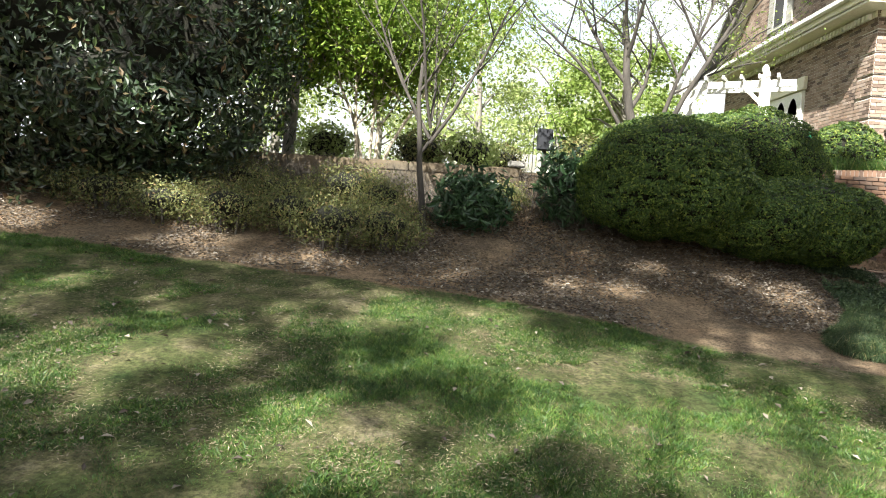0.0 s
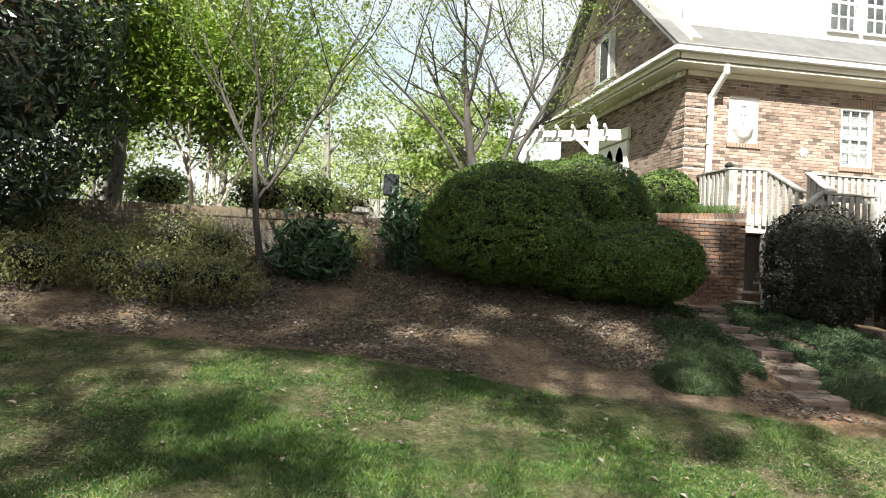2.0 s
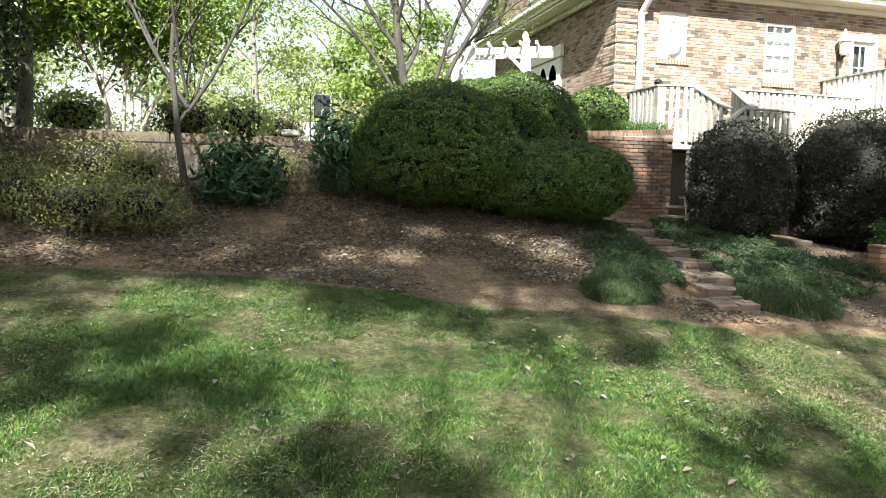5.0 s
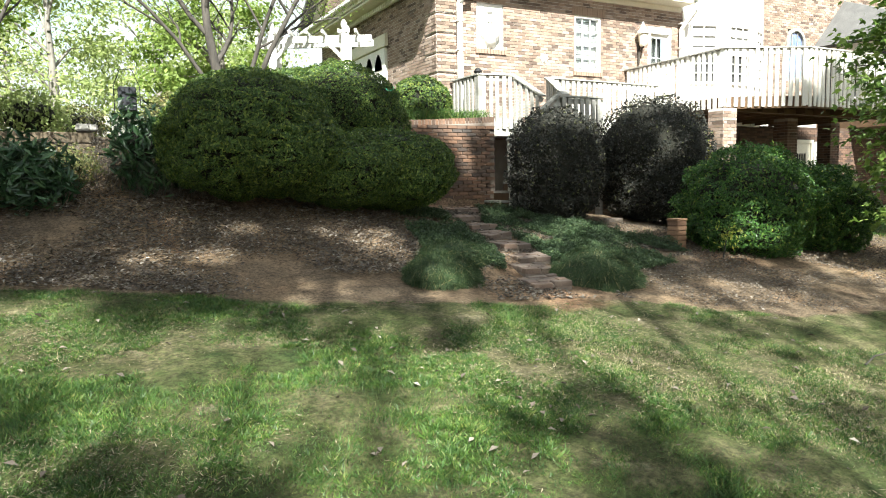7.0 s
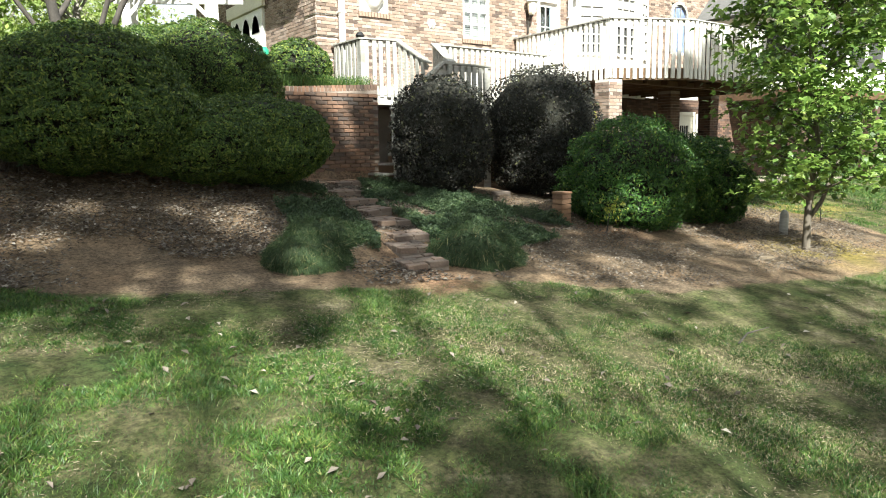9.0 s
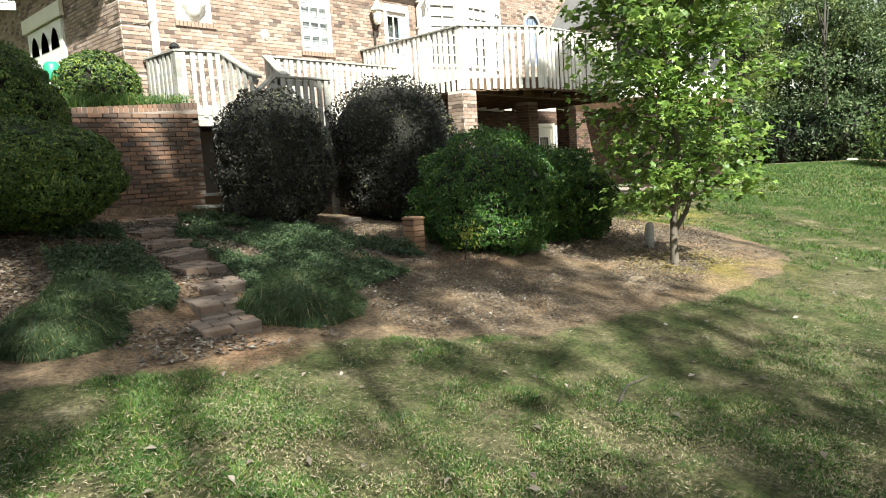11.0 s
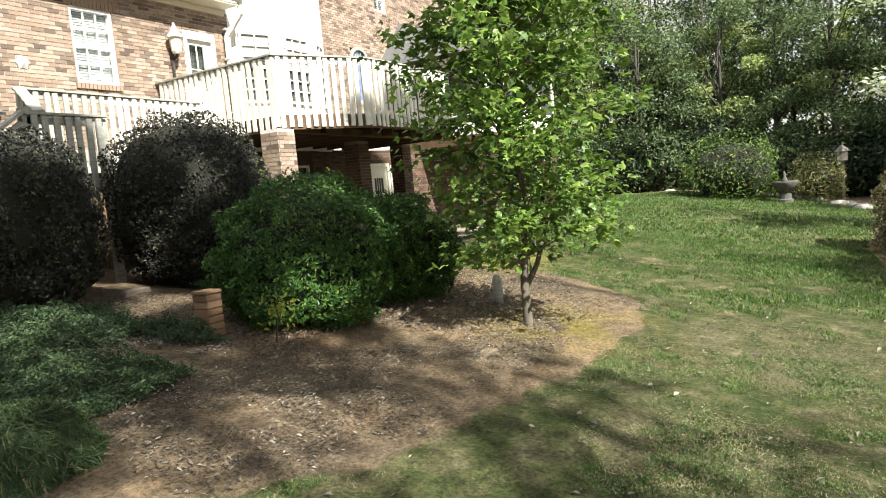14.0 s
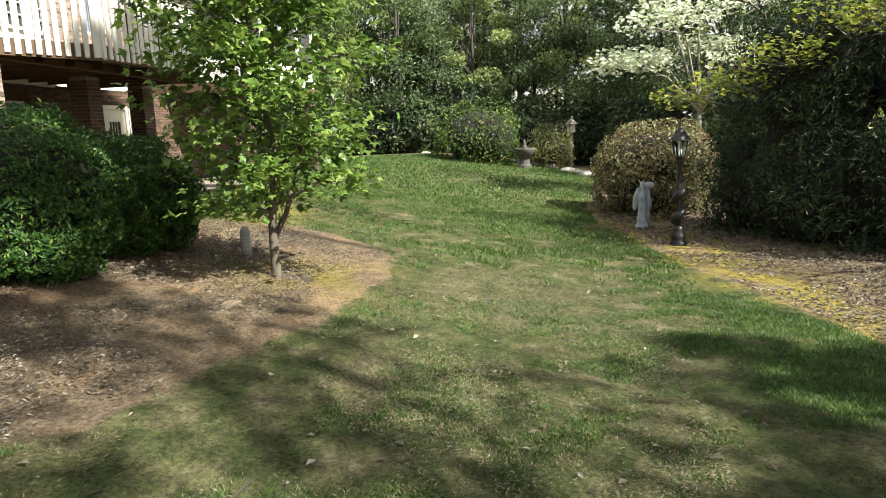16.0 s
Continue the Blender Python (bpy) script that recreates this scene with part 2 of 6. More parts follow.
LITTER = leaf_mat("dry_leaf", [(0.0, (0.05, 0.038, 0.03)), (0.35, (0.1, 0.08, 0.064)), (0.7, (0.16, 0.135, 0.11)), (0.95, (0.24, 0.21, 0.175)), (1.0, (0.42, 0.38, 0.33))], 0.15, 0.7)
DRYGRASS = leaf_mat("dry_lawn_blade", [(0.0, (0.055, 0.085, 0.02)), (0.3, (0.1, 0.15, 0.035)), (0.5, (0.16, 0.19, 0.06)), (0.58, (0.24, 0.21, 0.12)), (1.0, (0.38, 0.32, 0.22))], 0.3, 0.7)
STRAW = leaf_mat("dead_straw", [(0.0, (0.1, 0.08, 0.05)), (0.7, (0.22, 0.185, 0.12)), (1.0, (0.36, 0.31, 0.22))], 0.15, 0.8)
DRY = leaf_mat("dry_stalk", [(0.0, (0.055, 0.046, 0.04)), (0.8, (0.12, 0.105, 0.092)), (1.0, (0.24, 0.215, 0.185))], 0.1, 0.8)

# soil, moss and turf on the one sheet of ground
m, n, l, b = node_mat("ground_soil_and_turf")
at = n.new("ShaderNodeAttribute")
at.attribute_name = "turf"
turf = n.new("ShaderNodeMath")
turf.operation = "ADD"
l.new(at.outputs["Fac"], turf.inputs[0])
wob = n.new("ShaderNodeMath")
wob.operation = "MULTIPLY_ADD"
l.new(noise_tex(n, l, 2.2, 6), wob.inputs[0])
wob.inputs[1].default_value, wob.inputs[2].default_value = 0.7, -0.35
l.new(wob.outputs[0], turf.inputs[1])
is_turf = ramp(n, l, turf.outputs[0], [(0.44, (0, 0, 0)), (0.56, (1, 1, 1))])
green = ramp(n, l, noise_tex(n, l, 2.6, 8, rough=0.66), [(0.32, (0.035, 0.06, 0.018)), (0.47, (0.075, 0.09, 0.035)), (0.6, (0.14, 0.135, 0.075)), (0.72, (0.26, 0.235, 0.165))])
soil = ramp(n, l, noise_tex(n, l, 0.9, 7, rough=0.65), [(0.3, (0.11, 0.09, 0.07)), (0.46, (0.18, 0.14, 0.1)), (0.6, (0.25, 0.185, 0.125)), (0.74, (0.31, 0.2, 0.125))])
speck = noise_tex(n, l, 30, 6, rough=0.8)
col = mix(n, l, is_turf, soil, green)
at2 = n.new("ShaderNodeAttribute")
at2.attribute_name = "moss"
moss = mix(n, l, ramp(n, l, noise_tex(n, l, 1.6, 6), [(0.4, (0, 0, 0)), (0.55, (1, 1, 1))]), (0.0, 0.0, 0.0), at2.outputs["Fac"])
col = mix(n, l, moss, col, ramp(n, l, noise_tex(n, l, 9, 5), [(0.3, (0.2, 0.17, 0.045)), (0.7, (0.34, 0.29, 0.07))]))
at3 = n.new("ShaderNodeAttribute")
at3.attribute_name = "clay"
col = mix(n, l, mix(n, l, ramp(n, l, noise_tex(n, l, 2.5, 6), [(0.32, (0.15, 0.15, 0.15)), (0.56, (1, 1, 1))]), (0.0, 0.0, 0.0), at3.outputs["Fac"]), col, ramp(n, l, noise_tex(n, l, 6, 5), [(0.3, (0.22, 0.14, 0.09)), (0.7, (0.31, 0.2, 0.13))]))
crumb = noise_tex(n, l, 7, 6, rough=0.75)
col = mix(n, l, 0.6, col, ramp(n, l, crumb, [(0.36, (0.45, 0.45, 0.43)), (0.64, (1.35, 1.3, 1.25))]), "MULTIPLY")
col = mix(n, l, 0.8, col, ramp(n, l, speck, [(0.38, (0.3, 0.29, 0.27)), (0.6, (1.35, 1.3, 1.22))]), "MULTIPLY")
l.new(col, b.inputs["Base Color"])
b.inputs["Roughness"].default_value, b.inputs["Specular IOR Level"].default_value = 0.95, 0.15
bump(n, l, b, speck, 1.0, 0.04)
GROUND = m

# ---- mesh helpers ----
def mesh(name, verts, faces, mat, smooth=False):
    me = bpy.data.meshes.new(name)
    me.from_pydata(verts.tolist() if isinstance(verts, np.ndarray) else verts, [], faces.tolist() if isinstance(faces, np.ndarray) else faces)
    me.materials.append(mat)
    if smooth:
        me.shade_smooth()
    return me


def thing(name, at, label, category, group="", kind=""):
    ob = new(name)
    ob.empty_display_size = 0.1
    ob.location = at
    return tagged(ob, label, category, group, kind)


def piece(name, verts, faces, mat, parent=None, label="", smooth=False):
    ob = new(name, mesh(name, verts, faces, mat, smooth))
    ob.parent = parent
    return tagged(ob, label)


def part(name, bm, mat, parent=None, label="", smooth=False, bevel=0.0):
    """Links a bmesh as one mesh object under a thing or a part."""
    if bevel:
        bmesh.ops.bevel(bm, geom=bm.edges[:], offset=bevel, segments=2, affect="EDGES", clamp_overlap=True)
    me = bpy.data.meshes.new(name)
    bm.to_mesh(me)
    bm.free()
    me.materials.append(mat)
    if smooth:
        me.shade_smooth()
    ob = new(name, me)
    ob.parent = parent
    return tagged(ob, label)


def box(*boxes):
    """A bmesh of boxes (x0, x1, y0, y1, z0, z1)."""
    bm = bmesh.new()
    for x0, x1, y0, y1, z0, z1 in boxes:
        bmesh.ops.create_cube(bm, size=1, matrix=Matrix.LocRotScale(((x0 + x1) / 2, (y0 + y1) / 2, (z0 + z1) / 2), None, (x1 - x0, y1 - y0, z1 - z0)))
    return bm


def bar(bm, a, b, w, h):
    """A plank from a to b, w wide and h high."""
    a, b = Vector(a), Vector(b)
    way = b - a
    q = way.to_track_quat("Y", "Z")
    bmesh.ops.create_cube(bm, size=1, matrix=Matrix.LocRotScale((a + b) / 2, q, (w, way.length, h)))
    return bm


def turned(profile, sides=16, at=(0, 0, 0)):
    """A lathe shape from (radius, height) pairs."""
    bm = bmesh.new()
    rings = [[bm.verts.new((at[0] + r * math.cos(2 * math.pi * i / sides), at[1] + r * math.sin(2 * math.pi * i / sides), at[2] + z)) for i in range(sides)] for r, z in profile]
    for lo, hi in zip(rings, rings[1:]):
        for i in range(sides):
            bm.faces.new((lo[i], lo[(i + 1) % sides], hi[(i + 1) % sides], hi[i]))
    bm.faces.new(rings[0][::-1]), bm.faces.new(rings[-1])
    return bm


rng = np.random.default_rng(7)
LAT = rng.random((64, 64, 64)).astype(np.float32)


def vnoise(p):
    """Smooth value noise, 0 to 1, of an array of points."""
    p = np.asarray(p, float)
    i = np.floor(p).astype(int)
    f = p - i
    f = f * f * (3 - 2 * f)
    out = np.zeros(len(p))
    for dx in (0, 1):
        for dy in (0, 1):
            for dz in (0, 1):
                w = (f[:, 0] if dx else 1 - f[:, 0]) * (f[:, 1] if dy else 1 - f[:, 1]) * (f[:, 2] if dz else 1 - f[:, 2])
                out += w * LAT[(i[:, 0] + dx) % 64, (i[:, 1] + dy) % 64, (i[:, 2] + dz) % 64]
    return out


def unit(v):
    return v / np.maximum(np.linalg.norm(v, axis=1, keepdims=True), 1e-9)


def leaf_mesh(centres, normals, length, width, r, wild=0.7, fold=0.25, droop=0.0, toward=None):
    """Folded, pointed leaves, four corners each."""
    k = len(centres)
    nrm = unit(normals + wild * r.normal(size=(k, 3)))
    side = unit(np.cross(nrm, r.normal(size=(k, 3))))
    if toward is not None:
        side = unit(np.cross(nrm, unit(toward + 0.35 * r.normal(size=(k, 3)))))
    way = np.cross(nrm, side)
    way[:, 2] -= droop
    way = unit(way)
    s = (0.65 + 0.7 * r.random((k, 1)))
    L, W = length * s, width * s
    base, tip = centres - way * L / 2, centres + way * L / 2
    mid = centres - way * L * 0.05
    lift = nrm * W * fold
    v = np.stack([base, mid + side * W / 2 + lift, tip, mid - side * W / 2 + lift], 1).reshape(-1, 3)
    q = np.arange(k)[:, None] * 4
    return v, np.concatenate([q + [0, 1, 2], q + [0, 2, 3]])


def lobed_leaves(centres, length, r, flow):
    """Three-lobed leaves that hang from their stalks: a middle lobe and two side lobes."""
    k = len(centres)
    nrm = unit(np.array((0, 0, 1.0)) + 0.55 * r.normal(size=(k, 3)))
    way = unit(flow - nrm * (flow * nrm).sum(1, keepdims=True))
    side = np.cross(nrm, way)
    L = length * (0.65 + 0.7 * r.random((k, 1)))
    outline = ((0, -0.45, 0), (0.3, -0.28, 0.1), (0.52, 0.1, 0.0), (0.2, 0.12, 0.06), (0, 0.58, -0.12), (-0.2, 0.12, 0.06), (-0.52, 0.1, 0.0), (-0.3, -0.28, 0.1))
    v = np.stack([centres + L * (side * a + way * b1 + nrm * c) for a, b1, c in outline], 1).reshape(-1, 3)
    q = np.arange(k)[:, None] * 8
    return v, np.concatenate([q + list(t) for t in ((0, 1, 3), (1, 2, 3), (0, 3, 5), (3, 4, 5), (0, 5, 7), (5, 6, 7))])


# ---- ground ----
NORTH = ((-30, 8.6), (-6, 7.7), (-2.36, 7.1), (0.71, 6.77), (2.94, 5.84), (4.5, 5.5), (5.82, 5.35), (7.35, 4.45), (9.92, 4.04), (12, 4.0), (13.16, 4.25), (14.2, 5.0), (14.9, 6.1), (15.0, 30.0))
SOUTH = ((-30, -12), (6, -5), (9, -2.2), (10.95, -0.92), (13, -0.3), (16.5, 0.5), (19, 1.2), (22, 1.5), (26, 1.2), (33, 0.9), (37, 2.5), (40, 4.5), (41, 30))


def smooth(a, lo, hi):
    t = np.clip((a - lo) / (hi - lo), 0, 1)
    return t * t * (3 - 2 * t)


def ground_z(x, y):
    """Height of the lawn, the bank and the terrace behind it."""
    x, y = np.asarray(x, float), np.asarray(y, float)
    s = 0.165 - 0.005 * np.clip(x - 3, 0, 8)
    g = -0.04 - 0.025 * (np.clip(x, -6, 16) - 3)
    g = g + np.where(y < 1.5, -1.5 * s + 0.03 * np.clip(y, -5, 99) - 0.045, s * (np.minimum(y, 12) - 3))
    left = np.clip((6.5 - x) / 2.5, 0, 1)
    g = g + left * 0.09 * np.clip(y - 7, 0, 4) ** 1.3
    g = g + (np.minimum(g, 0.38) - g) * smooth(x, 10.5, 13) * smooth(y, 5, 8)
    terrace = 2.25 + 0.3 * smooth(x, 1, 6) + 0.02 * np.clip(y - 12, 0, 60)
    step = np.where(x < 1.2, smooth(y, 11.0, 11.15), np.where(x > 6.0, smooth(y, 11.2, 11.3), smooth(y, 9.6, 11.8))) * (1 - smooth(x, 7.75, 7.9))
    return g + (np.maximum(terrace, g) - g) * step


def gz(x, y):
    return float(ground_z(x, y))


def turf_at(x, y):
    """0 in the beds, 1 on the lawn, soft over half a metre."""
    nb = np.interp(x, *zip(*NORTH)) - y
    nb = np.where((x > 14.2) & (y > 3), np.maximum(nb, (x - 15.0 + 0.25 * np.abs(y - 6.3))), nb)
    sb = y - np.interp(x, *zip(*SOUTH))
    hard = np.minimum(nb, sb)
    hard = np.where((y > 11.4) & (x < 7.7), 0.4, hard)
    return np.clip(0.5 + hard / 0.6, 0, 1)


def ground_sheet():
    xs = np.concatenate([[-500, -220, -110, -60, -36, -24, -17], np.arange(-13, 20, 0.11), np.arange(20, 46, 0.4), [50, 58, 75, 110, 220, 500]])
    ys = np.concatenate([[-500, -220, -110, -60, -30, -16, -11], np.arange(-7, 14, 0.11), np.arange(14, 26, 0.5), [30, 38, 60, 110, 220, 500]])
    X, Y = np.meshgrid(xs, ys)
    x, y = X.ravel(), Y.ravel()
    z = ground_z(x, y)
    near = (x > -13) & (x < 20) & (y > -7) & (y < 11)
    rough = 0.05 * (vnoise(np.c_[x * 1.3, y * 1.3, 0 * x]) - 0.5) + 0.035 * (vnoise(np.c_[x * 4.5, y * 4.5, 0 * x + 9]) - 0.5)
    z = z + np.where(near, rough, 0)
    w, h = len(xs), len(ys)
    i = (np.arange(h - 1)[:, None] * w + np.arange(w - 1)).ravel()
    me = mesh("ground", np.c_[x, y, z], np.c_[i, i + 1, i + w + 1, i + w], GROUND, True)
    me.attributes.new("turf", "FLOAT", "POINT").data.foreach_set("value", turf_at(x, y).astype(np.float32))
    south = y - np.interp(x, *zip(*SOUTH))
    m1 = np.exp(-((south + 0.6) / 0.85) ** 2) * (x > 8) * (x < 24)
    m2 = np.exp(-(np.hypot(x - 11.6, y - 4.9) / 0.9) ** 2) * 0.8
    m3 = np.exp(-(np.hypot((x - 15.5) / 2, y - 7.2) / 0.7) ** 2) * 0.8
    px = np.interp(y, (5.4, 7.0, 8.8, 10.6), (5.2, 5.8, 6.2, 6.9))
    clay = np.exp(-((x - px) / 0.42) ** 2) * (y > 5.2) * (y < 11.15) + np.exp(-((y - 10.85) / 0.35) ** 2) * (x > 6.3) * (x < 8.3) * (y < 11.2) + 0.9 * np.exp(-(np.hypot((x - 9.2) / 1.3, y - 6.75) / 0.55) ** 2)
    me.attributes.new("clay", "FLOAT", "POINT").data.foreach_set("value", np.clip(clay, 0, 1).astype(np.float32))
    me.attributes.new("moss", "FLOAT", "POINT").data.foreach_set("value", np.clip(m1 + m2 + m3, 0, 1).astype(np.float32))
    return tagged(new("ground", me), "patchy green lawn running into bare reddish garden beds", "ground", kind="structure")


ground_sheet()

# ---- brickwork ----
BW, BH = 0.203, 0.0677


def bricks(origin, along, out, length, z0, z1, holes=(), depth=0.012, slope=0.0):
    """Running-bond stretchers, each with its own edges: corners and faces."""
    o, a, w = np.array(origin, float), np.array(along, float), np.array(out, float)
    vs, fs = [], []
    rows = int((z1 - z0) / BH)
    for r in range(rows):
        lo, hi = z0 + r * BH + 0.005, z0 + (r + 1) * BH - 0.005
        u = -BW * 0.5 * (r % 2)
        while u < length:
            spans = [(max(u + 0.005, 0), min(u + BW - 0.005, length))]
            for h0, h1, g0, g1 in holes:
                if hi > g0 and lo < g1:
                    spans = [s for p, q in spans for s in ((p, min(q, h0)), (max(p, h1), q)) if s[1] - s[0] > 0.02]
            for p, q in spans:
                if q - p > 0.02 and (not slope or lo < z1 - slope * u):
                    d = depth * rng.uniform(0.75, 1.15)
                    k = len(vs)
                    for uu, zz, dd in ((p, lo, 0), (q, lo, 0), (q, hi, 0), (p, hi, 0), (p, lo, d), (q, lo, d), (q, hi, d), (p, hi, d)):
                        vs.append(o + a * uu + w * dd + np.array((0, 0, zz)))
                    fs += [(k + 4, k + 5, k + 6, k + 7), (k, k + 1, k + 5, k + 4), (k + 1, k + 2, k + 6, k + 5), (k + 2, k + 3, k + 7, k + 6), (k + 3, k, k + 4, k + 7)]
            u += BW
    return np.array(vs), fs


def slab(x0, x1, y0, y1, z0, z1, holes=()):
    """Boxes of a wall along x with openings (x0, x1, z0, z1)."""
    out, cuts = [], sorted({x0, x1, *(v for h in holes for v in h[:2])})
    for a, c in zip(cuts, cuts[1:]):
        z = z0
        for h in sorted((h for h in holes if h[0] <= a and h[1] >= c), key=lambda h: h[2]):
            if h[2] > z:
                out.append((a, c, y0, y1, z, h[2]))
            z = h[3]
        if z1 > z:
            out.append((a, c, y0, y1, z, z1))
    return out


# ---- the house ----
FY = 12.95
house = thing("house", (0, 0, 0), "two-storey brick house with cream cornices and a grey shingle roof", "house")
HOLES = [(8.74, 9.42, 4.3, 5.27), (11.38, 12.16, 3.97, 5.24), (13.68, 14.46, 3.12, 5.1)]
for b0 in slab(7.77, 14.85, FY + 0.012, FY + 0.25, 0.3, 5.75, HOLES):
    part("front_wall", box(b0), MORTAR, house, "mortar-jointed brick wall")
v, f = bricks((7.77, FY + 0.012, 0), (1, 0, 0), (0, -1, 0), 7.08, 2.35, 5.72, [(a - 7.77, c - 7.77, lo, hi + 0.07) for a, c, lo, hi in HOLES])
tagged(piece("front_brick", v, f, BRICK, house, "tan and red bricks"), kind="stuff")
part("side_wall", box((7.77, 8.0, FY + 0.25, 20.4, 2.2, 5.75)), MORTAR, house)
v, f = bricks((7.77, 20.4, 0), (0, -1, 0), (-1, 0, 0), 20.4 - FY - 0.012, 2.35, 5.72, [(20.4 - 17.6, 20.4 - 15.5, 2.3, 4.95)])
tagged(piece("side_brick", v, f, BRICK, house), kind="stuff")
for k in range(8):   # corner quoins of five courses
    z = 2.53 + k * 6 * BH
    v, f = bricks((7.752, FY - 0.012, 0), (1, 0, 0), (0, -1, 0), 0.46, z + BH * 0.2, z + 5.3 * BH, depth=0.02)
    v2, f2 = bricks((7.758, FY + 0.5, 0), (0, -1, 0), (-1, 0, 0), 0.51, z + BH * 0.2, z + 5.3 * BH, depth=0.02)
    q = piece("quoin", np.concatenate([v, v2]), f + [tuple(i + len(v) for i in t) for t in f2], BRICK, house)
    tagged(q, kind="stuff")
    part("quoin_bed", box((7.754, 8.215, FY - 0.014, FY + 0.01, z, z + 5.4 * BH), (7.756, 7.775, FY + 0.01, FY + 0.49, z, z + 5.4 * BH)), MORTAR, q)
# cornice, gutter and roof
part("soffit", box((7.3, 14.75, 12.47, FY, 5.72, 5.76), (7.3, 7.765, FY, 20.8, 5.72, 5.76)), CREAM, house, "cream painted soffit")
bm = box((7.34, 14.75, 12.42, 12.46, 5.78, 5.97), (7.26, 7.3, 12.42, 20.8, 5.78, 5.97), (7.77, 14.75, FY - 0.05, FY - 0.003, 5.6, 5.715), (7.7, 7.745, FY, 20.4, 5.6, 5.715))
part("fascia", bm, CREAM, house, "cream painted fascia", bevel=0.006)
bm = bmesh.new()
for k in range(58):
    bmesh.ops.create_cube(bm, size=1, matrix=Matrix.LocRotScale((7.66, 13.1 + k * 0.128, 5.63), None, (0.07, 0.066, 0.1)))
tagged(part("dentil_moulding", bm, WHITE, house, "white dentil blocks under the cornice"), kind="stuff")
bm = bmesh.new()
for a, c in (((7.16, 12.36, 5.94), (14.85, 12.36, 5.94)), ((7.2, 12.36, 5.94), (7.2, 20.8, 5.94))):
    bar(bm, a, c, 0.11, 0.1)
part("gutter", bm, WHITE, house, "white metal gutter", bevel=0.015)
SL = 0.8
bm = bmesh.new()
bar(bm, (11.0, 12.38, 6.0), (11.0, 16.7, 6.0 + SL * 4.32), 7.5, 0.1)
part("roof", bm, SHINGLE, house, "grey shingle roof slope")
bm = bmesh.new()
for k in range(7):
    y = 12.4 + k * 0.14
    bar(bm, (11.0, y, 6.055 + SL * (y - 12.38)), (11.0, y + 0.16, 6.06 + SL * (y + 0.16 - 12.38)), 7.52, 0.015)
part("shingle_course", bm, SHINGLE, house)
bm = bmesh.new()
bar(bm, (11.0, 21.2, 6.0), (11.0, 16.7, 9.5), 7.5, 0.1)
part("back_roof", bm, SHINGLE, house)
# pent roof along the side cornice and the brick gable above it
bm = bmesh.new()
vv = [bm.verts.new(p) for p in ((7.2, 12.9, 6.0), (7.2, 20.8, 6.0), (7.75, 20.8, 6.3), (7.75, 12.9, 6.3))]
bm.faces.new(vv)
bmesh.ops.solidify(bm, geom=bm.faces[:], thickness=0.04)
part("pent_roof", bm, SHINGLE, house)
bm = bmesh.new()
tri = [(13.0, 5.77), (20.6, 5.77), (20.6, 6.2), (16.7, 9.3), (13.0, 6.34)]
lo = [bm.verts.new((7.78, y, z)) for y, z in tri]
hi = [bm.verts.new((8.0, y, z)) for y, z in tri]
bm.faces.new(lo), bm.faces.new(hi[::-1])
for i in range(5):
    bm.faces.new((lo[i], hi[i], hi[(i + 1) % 5], lo[(i + 1) % 5]))
part("gable_wall", bm, MORTAR, house)
vs, fs = [], []
for k in range(45):
    z = 6.34 + k * BH
    half = (9.3 - z) / 0.8
    y0, y1 = 16.7 - half + 0.05, 16.7 + half - 0.05
    if y1 - y0 > 0.3:
        v, f = bricks((7.78, y1, 0), (0, -1, 0), (-1, 0, 0), y1 - y0, z, z + BH * 1.01, [(y1 - 17.7, y1 - 16.6, 6.4, 7.8)])
        fs += [tuple(i + sum(map(len, vs)) for i in t) for t in f]
        vs.append(v)
tagged(piece("gable_brick", np.concatenate(vs), fs, BRICK, house), kind="stuff")
bm = bmesh.new()
for a, c in (((7.68, 12.5, 6.12), (7.68, 16.7, 9.5)), ((7.68, 21.0, 6.1), (7.68, 16.7, 9.5))):
    bar(bm, a, c, 0.2, 0.24)
part("rake_board", bm, CREAM, house)
part("dormer_wall", box(*slab(7.9, 14.7, 13.28, 13.45, 6.3, 8.9, [(11.22, 11.98, 6.97, 8.28), (12.12, 12.88, 6.97, 8.28)]), (7.9, 14.7, 13.55, 15.8, 6.3, 8.9)), WHITE, house, "white boarded dormer wall")
bm = bmesh.new()
bar(bm, (11.3, 13.0, 8.85), (11.3, 16.0, 9.6), 7.1, 0.12)
part("dormer_roof", bm, SHINGLE, house)


